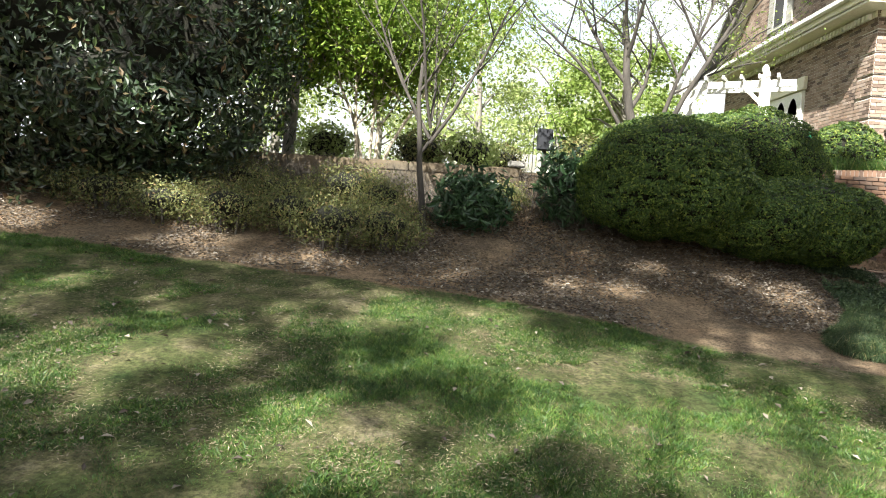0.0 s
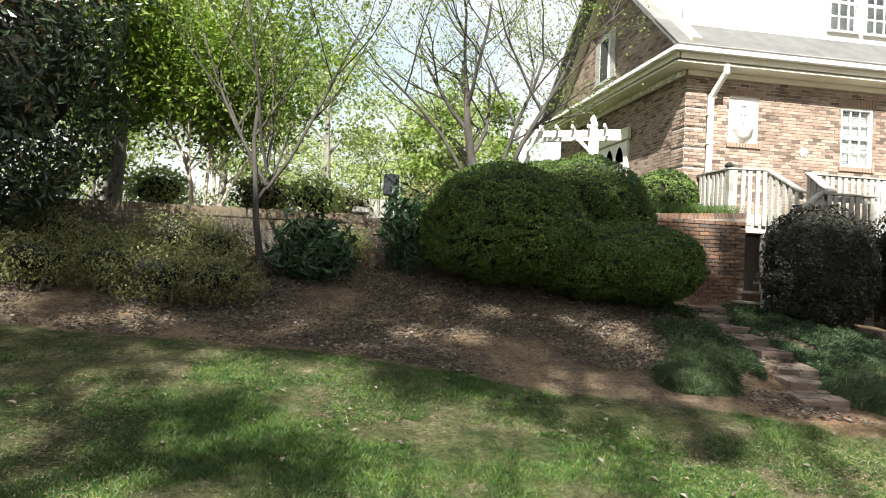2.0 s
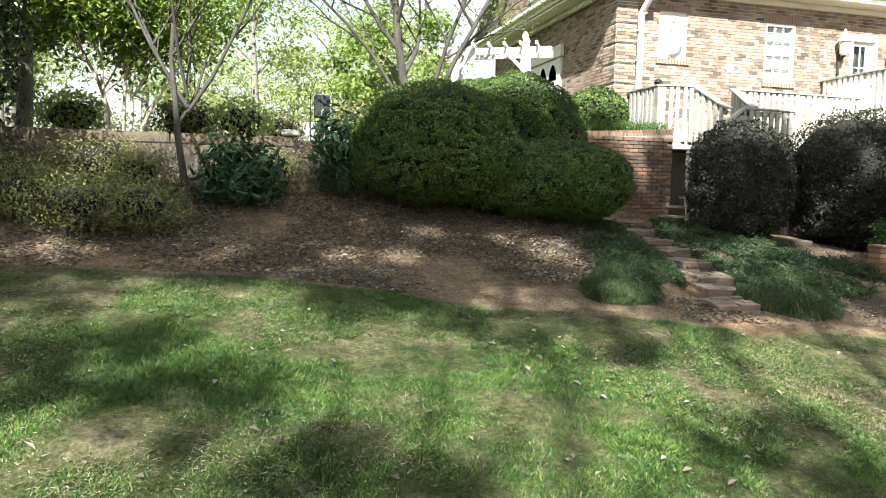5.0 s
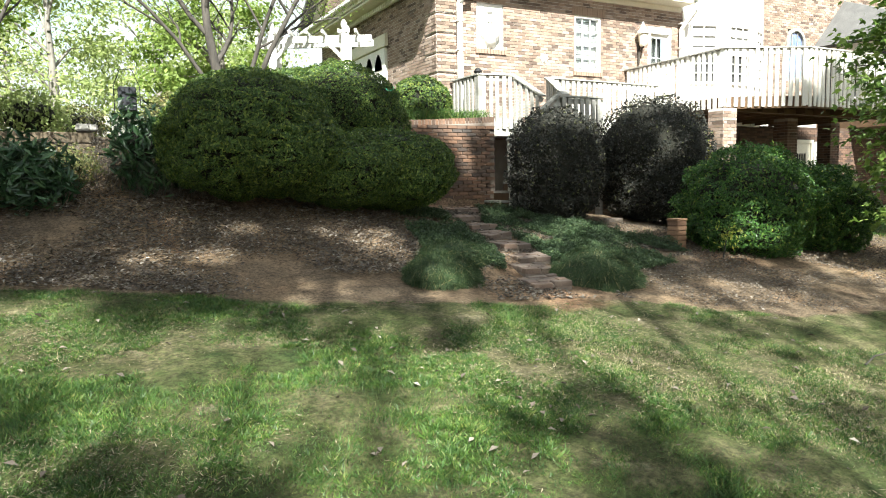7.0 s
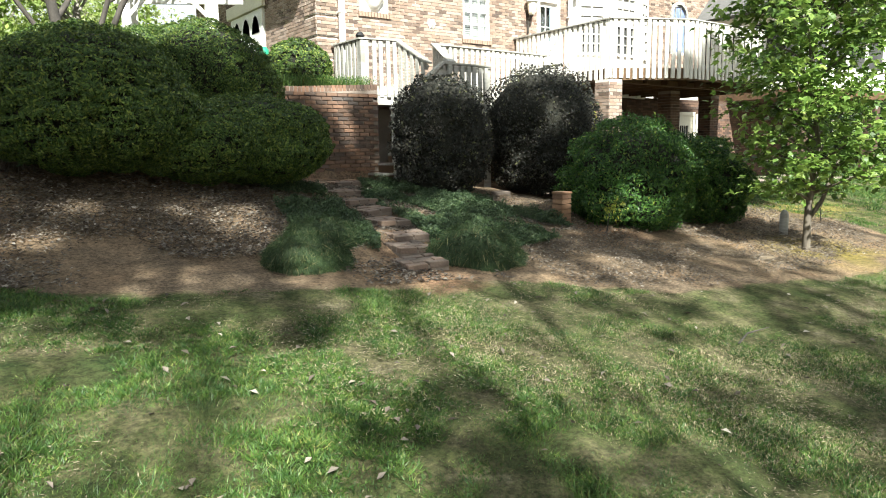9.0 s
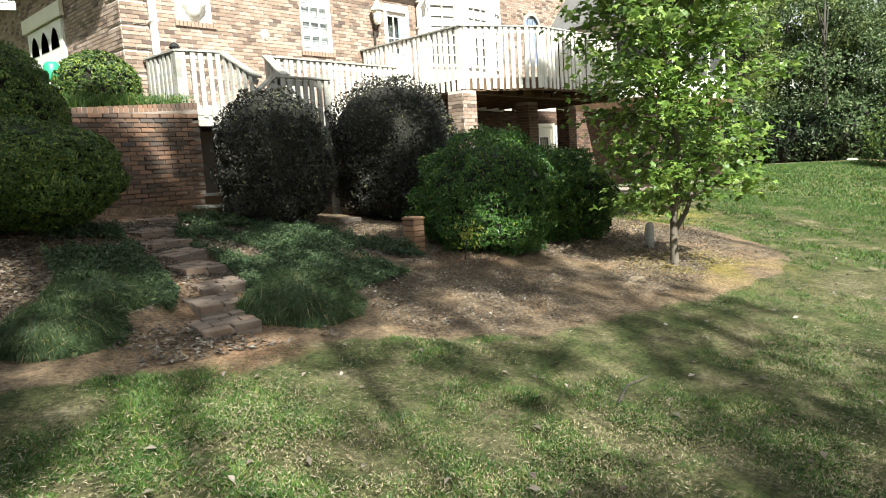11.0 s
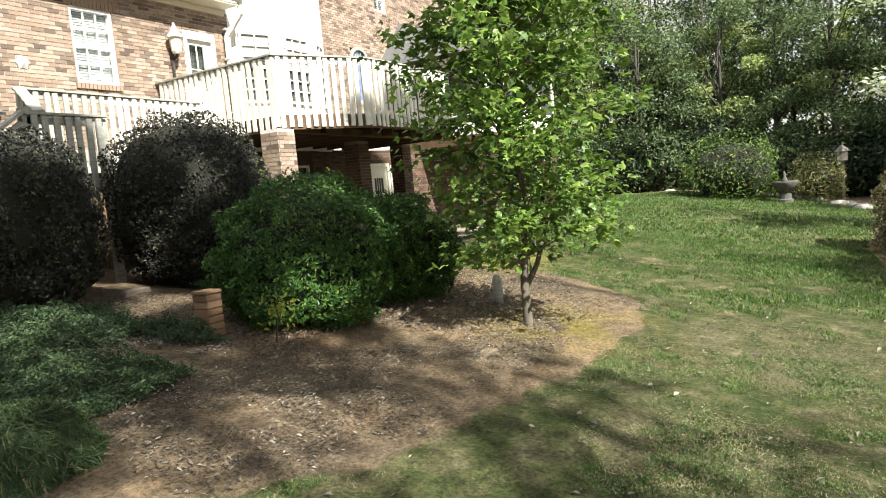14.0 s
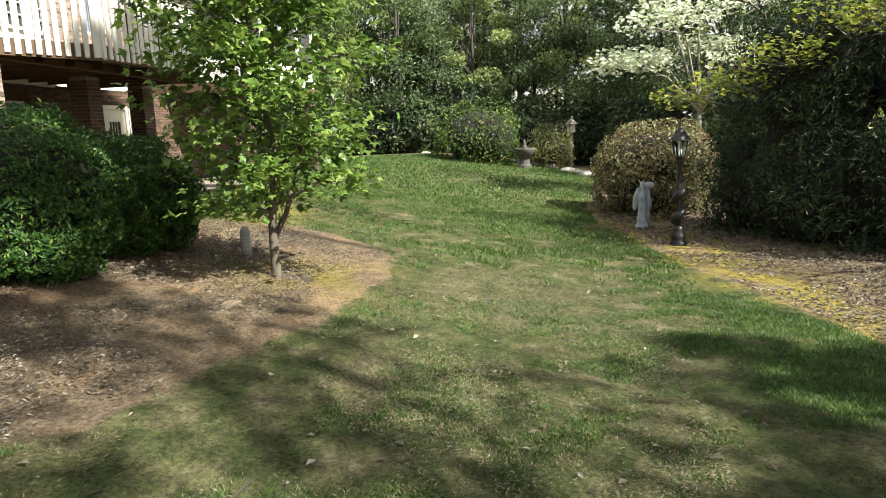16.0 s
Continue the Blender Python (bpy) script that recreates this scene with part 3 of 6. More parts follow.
def sash_window(x0, x1, y, z0, z1, cols, rows, label, group="", face=-1, blinds=True):
    """A sash window in a wall that faces -y: frame, bars, panes, blind."""
    w = thing("window", (0, 0, 0), label, "")
    w.parent = house
    fw = 0.05
    bm = box((x0, x0 + fw, y, y + 0.09, z0, z1), (x1 - fw, x1, y, y + 0.09, z0, z1), (x0 + fw, x1 - fw, y, y + 0.09, z1 - fw, z1), (x0 + fw, x1 - fw, y, y + 0.09, z0, z0 + fw))
    part("window_frame", bm, WHITE, w, bevel=0.006)
    bm = bmesh.new()
    a, c, lo, hi = x0 + fw, x1 - fw, z0 + fw, z1 - fw
    for i in range(1, cols):
        x = a + (c - a) * i / cols
        bar(bm, (x, y + 0.05, lo), (x, y + 0.05, hi), 0.022, 0.03)
    for j in range(1, rows):
        z = lo + (hi - lo) * j / rows
        bar(bm, (a, y + 0.05, z), (c, y + 0.05, z), 0.03, 0.06 if j * 2 == rows else 0.028)
    part("glazing_bar", bm, WHITE, w)
    g = part("pane", box((a, c, y + 0.062, y + 0.066, lo, hi)), GLASS, w, "clear glass")
    g.visible_shadow = False
    if blinds:
        bm = bmesh.new()
        for k in range(int((hi - lo) / 0.045)):
            bar(bm, (a, y + 0.13, lo + 0.02 + k * 0.045), (c, y + 0.13, lo + 0.02 + k * 0.045), 0.03, 0.03)
        part("blind", bm, BLIND, w, "half-open pale slatted blind")
    # flat near-black sheet in place of the shaded room behind the glass
    part("dark_room_sheet", box((a - 0.04, c + 0.04, y + 0.2, y + 0.22, lo - 0.03, hi + 0.03)), DARKROOM, w)
    return w


sash_window(11.38, 12.16, FY + 0.02, 3.97, 5.24, 3, 4, "white six-over-six sash window with a slatted blind")
for x0, x1 in ((11.2, 12.0), (12.1, 12.9)):
    sash_window(x0, x1, 13.2, 6.95, 8.3, 3, 4, "white dormer sash window", "dormer windows", blinds=False)
for b0 in [(11.34 + k * 0.072, 11.4 + k * 0.072, FY - 0.035, FY + 0.06, 3.87, 3.965) for k in range(12)]:
    part("window_sill_brick", box(b0), BRICK, house)
for b0 in [(11.3 + k * 0.075, 11.365 + k * 0.075, FY - 0.01, FY + 0.06, 5.245, 5.43) for k in range(13)]:
    part("lintel_brick", box(b0), BRICK, house)
for b0 in [(8.66 + k * 0.075, 8.725 + k * 0.075, FY - 0.01, FY + 0.06, 5.275, 5.4) for k in range(11)]:
    part("lintel_brick", box(b0), BRICK, house)
for b0 in [(8.7 + k * 0.072, 8.76 + k * 0.072, FY - 0.035, FY + 0.06, 4.2, 4.295) for k in range(11)]:
    part("niche_sill_brick", box(b0), BRICK, house)
nich = part("niche_panel", box((8.745, 9.415, FY + 0.035, FY + 0.09, 4.305, 5.265)), WHITE, house, "white blind window panel", bevel=0.008)
# wall fountain in the niche
wf = thing("wall_fountain", (9.08, FY + 0.03, 4.4), "white half-round wall fountain basin with a small mask above", "fountain")
bm = bmesh.new()
prof = [(0.03, -0.06), (0.1, -0.03), (0.15, 0.05), (0.2, 0.14), (0.235, 0.19), (0.235, 0.215), (0.2, 0.215), (0.17, 0.16)]
rings = [[bm.verts.new((r * math.cos(a), -abs(r * math.sin(a)) * 0.9, z)) for a in [math.pi * i / 14 for i in range(15)]] for r, z in prof]
for p, q in zip(rings, rings[1:]):
    for i in range(14):
        bm.faces.new((p[i], q[i], q[i + 1], p[i + 1]))
part("basin", bm, WHITE, wf, smooth=True)
bm = bmesh.new()
bmesh.ops.create_uvsphere(bm, u_segments=12, v_segments=8, radius=0.07, matrix=Matrix.LocRotScale((0, -0.02, 0.55), None, (1, 0.6, 1.25)))
bar(bm, (-0.06, -0.01, 0.7), (0.06, -0.01, 0.7), 0.03, 0.05)
bar(bm, (0, -0.02, 0.34), (0, -0.02, 0.46), 0.03, 0.03)
part("mask", bm, WHITE, wf, smooth=True)
# glazed door beside the lamp
d = thing("door", (0, 0, 0), "white back door with a dark glazed window", "")
d.parent = house
part("door_leaf", box(*slab(13.76, 14.38, FY + 0.07, FY + 0.11, 3.14, 5.02, [(13.84, 14.22, 4.1, 4.93)])), WHITE, d)
part("door_frame", box((13.685, 13.76, FY + 0.0, FY + 0.12, 3.13, 5.09), (14.38, 14.455, FY, FY + 0.12, 3.13, 5.09), (13.76, 14.38, FY, FY + 0.12, 5.02, 5.09)), WHITE, d, bevel=0.006)
g = part("pane", box((13.84, 14.22, FY + 0.085, FY + 0.09, 4.1, 4.93)), GLASS, d)
g.visible_shadow = False
bm = bmesh.new()
bar(bm, (14.03, FY + 0.085, 4.1), (14.03, FY + 0.085, 4.93), 0.02, 0.02), bar(bm, (13.84, FY + 0.085, 4.45), (14.22, FY + 0.085, 4.45), 0.02, 0.02)
part("glazing_bar", bm, WHITE, d)
part("dark_room_sheet", box((13.8, 14.3, FY + 0.22, FY + 0.24, 4.0, 5.0)), DARKROOM, d)


def downspout(x, y, ztop, zlow, bend):
    sp = thing("downspout", (x, y, zlow), "white metal downspout strapped to the brick", "downspout", "downspouts")
    bm = bmesh.new()
    for a, c in (((0, 0, 0), (0, 0, ztop - zlow - 0.75)), ((0, 0, ztop - zlow - 0.78), (bend * 0.4, -0.36, ztop - zlow - 0.36)), ((bend * 0.4, -0.36, ztop - zlow - 0.4), (bend * 0.4, -0.36, ztop - zlow - 0.02))):
        bar(bm, a, c, 0.11, 0.09)
    part("pipe", bm, WHITE, sp, bevel=0.015)
    for z in (0.5, 1.6, 2.2):
        part("strap", box((-0.075, 0.075, -0.055, 0.055, z, z + 0.03)), WHITE, sp)


downspout(8.27, 12.86, 5.95, 2.6, 0.25)
downspout(14.72, 12.86, 5.95, 3.1, 0.25)
# wall lantern
wl = thing("wall_lantern", (13.33, 12.78, 4.22), "large pale wall lantern on a dark scrolled bracket", "lamp")
bm = bmesh.new()
for a, c, r in (((0, 0.14, 0.0), (0, 0.12, 0.35), 0.05), ((0, 0.13, 0.3), (0, -0.04, 0.42), 0.04), ((0, 0.13, 0.55), (0, 0.15, 0.25), 0.06)):
    bar(bm, a, c, r, r)
part("bracket", bm, DARKBARK, wl, bevel=0.012)
part("glass_body", turned([(0.06, 0.42), (0.09, 0.47), (0.115, 0.7), (0.11, 0.72)], 8), CREAM, wl, smooth=False)
part("cap", turned([(0.15, 0.72), (0.15, 0.75), (0.09, 0.82), (0.05, 0.9), (0.03, 0.95), (0.015, 1.0)], 12), WHITE, wl)
# white star plaque
st = thing("wall_plaque", (10.5, FY - 0.02, 4.2), "small white shell-shaped plaque on the brick", "plaque")
bm = bmesh.new()
ring = [bm.verts.new((0.12 * (1 if i % 2 else 0.75) * math.sin(i * math.pi / 6), 0.01, 0.12 * (1 if i % 2 else 0.75) * math.cos(i * math.pi / 6))) for i in range(12)]
c0 = bm.verts.new((0, -0.05, -0.01))
for i in range(12):
    bm.faces.new((ring[i], ring[(i + 1) % 12], c0))
part("shell", bm, WHITE, st)

# white bay, far brick wing, sunroom
BAY = [(14.92, 13.0), (15.95, 12.62), (17.1, 12.62), (18.0, 13.0)]
for (ax, ay), (bx, by) in zip(BAY, BAY[1:]):
    part("bay_wall", bar(bmesh.new(), (ax, ay + 0.1, 5.0), (bx, by + 0.1, 5.0), 0.16, 4.4), WHITE, house, "white boarded bay")
part("bay_roof", box((14.9, 18.05, 12.55, 14.0, 7.2, 7.3)), WHITE, house)
for (ax, ay), (bx, by), cols in ((BAY[0], BAY[1], 2), (BAY[1], BAY[2], 3), (BAY[2], BAY[3], 2)):
    w = thing("window", ((ax + bx) / 2, (ay + by) / 2, 4.5), "white bay window with blinds", "")
    w.rotation_euler = (0, 0, math.atan2(by - ay, bx - ax))
    w.parent = house
    h = math.hypot(bx - ax, by - ay) / 2 - 0.18
    part("window_frame", box((-h, -h + 0.05, -0.05, 0.03, -0.6, 0.8), (h - 0.05, h, -0.05, 0.03, -0.6, 0.8), (-h, h, -0.05, 0.03, 0.8, 0.86), (-h, h, -0.05, 0.03, -0.66, -0.6)), WHITE, w)
    part("blind", box((-h + 0.05, h - 0.05, -0.004, 0.012, 0.1, 0.8)), BLIND, w)
    # near-black sheet again stands in for the shaded room
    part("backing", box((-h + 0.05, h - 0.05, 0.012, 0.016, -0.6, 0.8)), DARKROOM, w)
    part("glazing_bar", box(*[(-h + 2 * h * i / cols - 0.014, -h + 2 * h * i / cols + 0.014, -0.04, -0.006, -0.6, 0.8) for i in range(1, cols)], *[(-h, h, -0.038, -0.008, -0.6 + 0.233 * k - 0.014, -0.6 + 0.233 * k + 0.014 + 0.03 * (k == 3)) for k in range(1, 6)]), WHITE, w)
H2 = [(20.45, 21.2, 4.4, 5.9), (21.9, 22.5, 7.2, 8.6)]
part("wing_wall", box(*slab(17.5, 28.5, 14.02, 14.3, 2.9, 9.2, H2)), MORTAR, house)
v, f = bricks((17.5, 14.02, 0), (1, 0, 0), (0, -1, 0), 11.0, 3.6, 9.2, [(a - 17.5, c - 17.5, lo, hi) for a, c, lo, hi in H2])
tagged(piece("wing_brick", v, f, BRICK, house), kind="stuff")
sash_window(21.9, 22.5, 14.05, 7.2, 8.6, 2, 4, "narrow upper sash window", blinds=False)
aw = thing("arched_window", (20.82, 14.0, 5.3), "arched window with blue-grey leaded panes", "")
aw.parent = house
bm = bmesh.new()
for i in range(12):
    a0, a1 = math.pi * i / 12, math.pi * (i + 1) / 12
    bar(bm, (0.4 * math.cos(a0), 0, 0.4 * math.sin(a0) + 0.2), (0.4 * math.cos(a1), 0, 0.4 * math.sin(a1) + 0.2), 0.08, 0.09)
bar(bm, (-0.4, 0, -0.9), (-0.4, 0, 0.2), 0.08, 0.09), bar(bm, (0.4, 0, -0.9), (0.4, 0, 0.2), 0.08, 0.09)
for x in (-0.15, 0.12):
    bar(bm, (x, 0.02, -0.9), (x, 0.02, 0.5), 0.02, 0.02)
part("arch_frame", bm, GREYWOOD, aw)
part("pane", box((-0.37, 0.37, 0.04, 0.06, -0.9, 0.5)), surface("blue_glass", [(0.3, (0.1, 0.14, 0.3)), (0.7, (0.25, 0.3, 0.45))], 8, 30, 0.15, 0.05), aw)
sr = thing("sunroom", (2.6, 0, 0), "white screened sunroom with a grey hipped roof", "sunroom")
for x in (19.6, 20.9, 22.2, 23.5, 24.8):
    part("post", box((x - 0.06, x + 0.06, 10.6, 10.72, 3.1, 5.1)), WHITE, sr)
part("head_beam", box((19.5, 24.9, 10.58, 10.74, 5.1, 5.4), (19.5, 19.66, 10.74, 14.0, 5.1, 5.4)), CREAM, sr)
part("knee_wall", box((19.54, 24.86, 10.62, 10.7, 3.1, 3.8), (19.54, 19.62, 10.7, 14.0, 3.1, 3.8)), WHITE, sr)
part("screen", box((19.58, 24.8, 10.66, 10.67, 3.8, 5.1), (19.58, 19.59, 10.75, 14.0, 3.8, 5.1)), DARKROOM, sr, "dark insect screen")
bm = bmesh.new()
e = [bm.verts.new(p) for p in ((19.1, 10.2, 5.42), (25.3, 10.2, 5.42), (25.3, 14.0, 5.42), (19.1, 14.0, 5.42), (20.6, 14.0, 7.0), (24.0, 14.0, 7.0))]
for idx in ((0, 1, 5, 4), (0, 4, 3), (1, 2, 5), (0, 3, 2, 1), (3, 4, 5, 2)):
    bm.faces.new([e[i] for i in idx])
part("hip_roof", bm, SHINGLE, sr)
part("floor", box((19.4, 25.0, 10.4, 14.0, 2.85, 3.1)), BROWNWOOD, sr)
for x in (19.5, 24.3):
    part("pier", box((x, x + 0.4, 10.6, 11.0, 0.2, 2.85)), SHADEWALL, sr)

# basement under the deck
part("shaded_basement_wall", box(*slab(12.9, 25.5, FY + 0.02, FY + 0.3, 0.2, 2.84, [(16.5, 17.0, 1.4, 2.48), (19.3, 20.38, 0.4, 2.48)])), SHADEWALL, house, "brown brick basement wall, deep shade put into its colour")
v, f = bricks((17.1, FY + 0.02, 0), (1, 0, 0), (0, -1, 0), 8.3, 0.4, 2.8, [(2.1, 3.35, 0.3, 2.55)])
tagged(piece("basement_brick", v, f, SHADEBRICK, house), kind="stuff")
part("basement_side", box((12.7, 12.9, 11.9, FY, 0.2, 2.84)), SHADEWALL, house)
d = thing("door", (0, 0, 0), "cream basement door with a small barred window, open storm door beside it", "")
d.parent = house
part("door_leaf", box(*slab(19.42, 20.2, FY + 0.04, FY + 0.09, 0.42, 2.38, [(19.6, 20.02, 1.65, 2.08)])), CREAM, d)
part("door_frame", box((19.305, 19.42, FY - 0.01, FY + 0.1, 0.42, 2.475), (20.2, 20.3, FY - 0.01, FY + 0.1, 0.42, 2.475), (19.42, 20.2, FY - 0.01, FY + 0.1, 2.38, 2.475)), CREAM, d)
part("pane", box((19.6, 20.02, FY + 0.06, FY + 0.07, 1.65, 2.08)), DARKROOM, d)
part("bar", box(*[(19.6 + 0.1 * k, 19.615 + 0.1 * k, FY + 0.045, FY + 0.06, 1.65, 2.08) for k in range(1, 4)]), CREAM, d)
part("storm_leaf", box((20.31, 20.36, FY - 0.5, FY - 0.02, 0.42, 2.42)), WHITE, d)
sash_window(16.5, 17.0, FY + 0.04, 1.4, 2.48, 1, 2, "small cream basement window", blinds=False)


def brick_pier(name, x0, x1, y0, y1, z0, z1, label, category, mat=BRICK, bed=MORTAR, parent=None):
    p = thing(name, (0, 0, 0), label, category)
    part("core", box((x0 + 0.012, x1 - 0.012, y0 + 0.012, y1 - 0.012, z0, z1)), bed, p)
    for o, a, w, ln in (((x0 + 0.012, y0 + 0.012, 0), (1, 0, 0), (0, -1, 0), x1 - x0 - 0.024), ((x0 + 0.012, y1 - 0.012, 0), (0, -1, 0), (-1, 0, 0), y1 - y0 - 0.024), ((x1 - 0.012, y0 + 0.012, 0), (0, 1, 0), (1, 0, 0), y1 - y0 - 0.024)):
        v, f = bricks(o, a, w, ln, z0, z1)
        piece("brick_face", v, f, mat, p)
    return p


brick_pier("deck_post", 12.53, 12.93, 9.7, 10.1, gz(12.7, 9.9) - 0.1, 2.84, "square red brick post carrying the deck", "post")
# inner posts: house brick again, in the copy darkened for shade
brick_pier("deck_post", 16.35, 16.75, 11.0, 11.4, 0.2, 2.84, "square red brick post under the deck, coloured dark for shade", "post", SHADEBRICK, DARKMORTAR)
brick_pier("deck_post", 19.0, 19.4, 11.6, 12.0, 0.2, 2.84, "square red brick post under the deck, coloured dark for shade", "post", SHADEBRICK, DARKMORTAR)
tagged(part("patio_slab", box((12.9, 25.5, 10.2, FY, 0.2, 0.41)), DARKMORTAR), "grey concrete patio under the deck, coloured dark for shade", "patio", kind="structure")

# ---- deck, walkway, stairs and railings ----
deck = thing("deck", (0, 0, 0), "raised timber deck with white picket railing over a patio", "deck")
DP = [(12.95, 12.9), (12.85, 9.95), (14.4, 9.22), (17.3, 9.2), (19.4, 10.5), (19.4, 12.9)]
bm = bmesh.new()
lo = [bm.verts.new((x, y, 2.98)) for x, y in DP]
hi = [bm.verts.new((x, y, 3.1)) for x, y in DP]
bm.faces.new(lo[::-1]), bm.faces.new(hi)
for i in range(6):
    bm.faces.new((lo[i], lo[(i + 1) % 6], hi[(i + 1) % 6], hi[i]))
part("deck_floor", bm, BROWNWOOD, deck)
bm = bmesh.new()
for (ax, ay), (bx, by) in zip(DP[:5], DP[1:5]):
    bar(bm, (ax, ay, 2.97), (bx, by, 2.97), 0.05, 0.24)
part("rim_joist", bm, BROWNWOOD, deck, "brown rim joist")
for k in range(9):
    bm = bmesh.new()
    bar(bm, (13.3 + k * 0.7, 9.9 if 0 < k < 6 else 10.4, 2.9), (13.3 + k * 0.7, 12.9, 2.9), 0.045, 0.15)
    part("joist", bm, BROWNWOOD, deck)
bm = bmesh.new()
bar(bm, (12.9, 10.0, 2.88), (19.2, 10.45, 2.88), 0.12, 0.12)
part("beam", bm, BROWNWOOD, deck)
PICKET = {}


def picket_run(parent, a, c, zlow, ztop, cap=True, mat=DECKWHITE, gap=0.145, capmat=GREYWOOD, out=0.04):
    """Pickets from a to c (x, y, height offset), a cap on top: each picket one part."""
    (ax, ay, az), (bx, by, bz) = a, c
    ln = math.hypot(bx - ax, by - ay)
    way = Vector((bx - ax, by - ay, 0)).normalized()
    side = Vector((way.y, -way.x, 0))
    key = (round(ztop - zlow, 3), mat.name)
    if key not in PICKET:
        bm = box((-0.041, 0.041, -0.018, 0.018, 0, ztop - zlow))
        bmesh.ops.bevel(bm, geom=bm.edges[:], offset=0.006, segments=1, affect="EDGES")
        me = bpy.data.meshes.new("picket")
        bm.to_mesh(me)
        bm.free()
        me.materials.append(mat)
        PICKET[key] = me
    count = max(2, round(ln / gap))
    for k in range(count):
        t = (k + 0.5) / count
        ob = new("picket", PICKET[key])
        ob.parent = parent
        p = Vector((ax, ay, az + zlow)).lerp(Vector((bx, by, bz + zlow)), t) + side * out
        ob.location = p + Vector((rng.normal() * 0.004, rng.normal() * 0.004, rng.normal() * 0.006))
        ob.rotation_euler = (0, rng.normal() * 0.008, math.atan2(way.y, way.x))
    for z in (ztop - 0.06, zlow + 0.16):
        part("rail", bar(bmesh.new(), (ax, ay, az + z), (bx, by, bz + z), 0.04, 0.09), mat, parent)
    if cap:
        bm = bmesh.new()
        e = way * 0.04
        bar(bm, Vector((ax, ay, az + ztop + 0.02)) - e, Vector((bx, by, bz + ztop + 0.02)) + e, 0.15, 0.035)
        part("cap_rail", bm, capmat, parent, "grey weathered cap rail", bevel=0.006)


rail = thing("deck_railing", (0, 0, 0), "white picket railing with a grey cap around the deck", "railing")
for (ax, ay), (bx, by) in zip(DP[:4], DP[1:5]):
    picket_run(rail, (ax, ay, 0), (bx, by, 0), 2.88, 4.05)
for x, y in DP[1:5]:
    part("corner_post", box((x - 0.05, x + 0.05, y - 0.03, y + 0.07, 2.9, 4.04)), DECKWHITE, rail)
walkway = thing("walkway", (0, 0, 0), "grey timber walkway along the brick wall to the deck", "walkway")
part("walkway_floor", box((8.05, 12.95, 11.75, 12.9, 2.54, 2.62)), GREYWOOD, walkway)
part("walkway_joist", box((8.05, 12.95, 11.76, 11.82, 2.36, 2.54)), GREYWOOD, walkway)
for x in (8.9, 9.7, 11.3, 12.6):
    part("walkway_post", box((x - 0.05, x + 0.05, 11.84, 11.94, gz(x, 11.9) - 0.1, 2.54)), GREYWOOD, walkway)
# added dark boards stand in for the darkness below the walkway
for k in range(30):
    x = 8.95 + k * 0.13
    part("shade_filler_board", box((x, x + 0.115, 11.83, 11.85, gz(x, 11.84) - 0.05, 2.4)), BROWNWOOD, walkway)
for k in range(3):
    part("step", box((12.6 + k * 0.17, 13.1, 11.9, 12.85, 2.62 + k * 0.16, 2.78 + k * 0.16)), DECKWHITE, walkway)
r1 = thing("landing_railing", (0, 0, 0), "weathered grey picket railing on the upper stair landing", "railing")
picket_run(r1, (8.1, 12.85, 0), (8.12, 11.85, 0), 2.5, 3.54, mat=GREYWOOD)
picket_run(r1, (8.12, 11.85, 0), (8.84, 11.75, 0), 2.5, 3.54, mat=GREYWOOD)
part("newel", box((8.06, 8.17, 11.79, 11.9, 1.2, 3.53)), GREYWOOD, r1)
part("post_cap", turned([(0.07, 3.59), (0.09, 3.62), (0.05, 3.68), (0.01, 3.7)], 10, (8.12, 11.9, 0)), BLACK, r1)
r2 = thing("walkway_railing", (0, 0, 0), "picket railing with a grey cap along the walkway", "railing")
picket_run(r2, (9.7, 11.74, 0), (11.0, 11.78, 0), 2.5, 3.53, mat=GREYWOOD)
picket_run(r2, (11.0, 11.78, 0), (12.9, 11.85, 0), 2.5, 3.53)
bm = bmesh.new()
bar(bm, (12.85, 11.8, 3.55), (13.12, 11.6, 4.0), 0.1, 0.035)
part("sloping_cap", bm, DECKWHITE, r2)
r3 = thing("stair_railing", (0, 0, 0), "weathered picket railing on the lower stair landing and flights", "railing")
picket_run(r3, (9.1, 10.58, 0), (10.1, 10.58, 0), 2.0, 3.01, mat=GREYWOOD)
part("tall_post", box((10.05, 10.15, 10.56, 10.66, gz(10.1, 10.6) - 0.1, 3.0)), GREYWOOD, r3)
part("tall_post", box((9.04, 9.14, 10.56, 10.66, gz(9.1, 10.6) - 0.1, 3.1)), GREYWOOD, r3)
picket_run(r3, (8.86, 11.72, 0.5), (8.98, 10.95, 0), 2.05, 3.05, mat=GREYWOOD)
picket_run(r3, (9.7, 11.72, 0.5), (9.3, 10.65, 0), 2.05, 3.05, mat=GREYWOOD)
bm = bmesh.new()
bar(bm, (7.95, 10.58, 2.2), (9.05, 10.58, 3.05), 0.13, 0.04), bar(bm, (7.95, 10.58, 2.05), (9.05, 10.58, 2.9), 0.04, 0.1)
part("handrail", bm, GREYWOOD, r3)
part("newel", box((7.98, 8.08, 10.56, 10.66, 0.85, 2.2)), DECKWHITE, r3)
stairs = thing("timber_stairs", (0, 0, 0), "dark weathered timber stairs climbing from the path to the landing", "stairs")
part("landing", box((9.0, 10.1, 10.6, 11.3, 2.02, 2.1)), GREYWOOD, stairs)
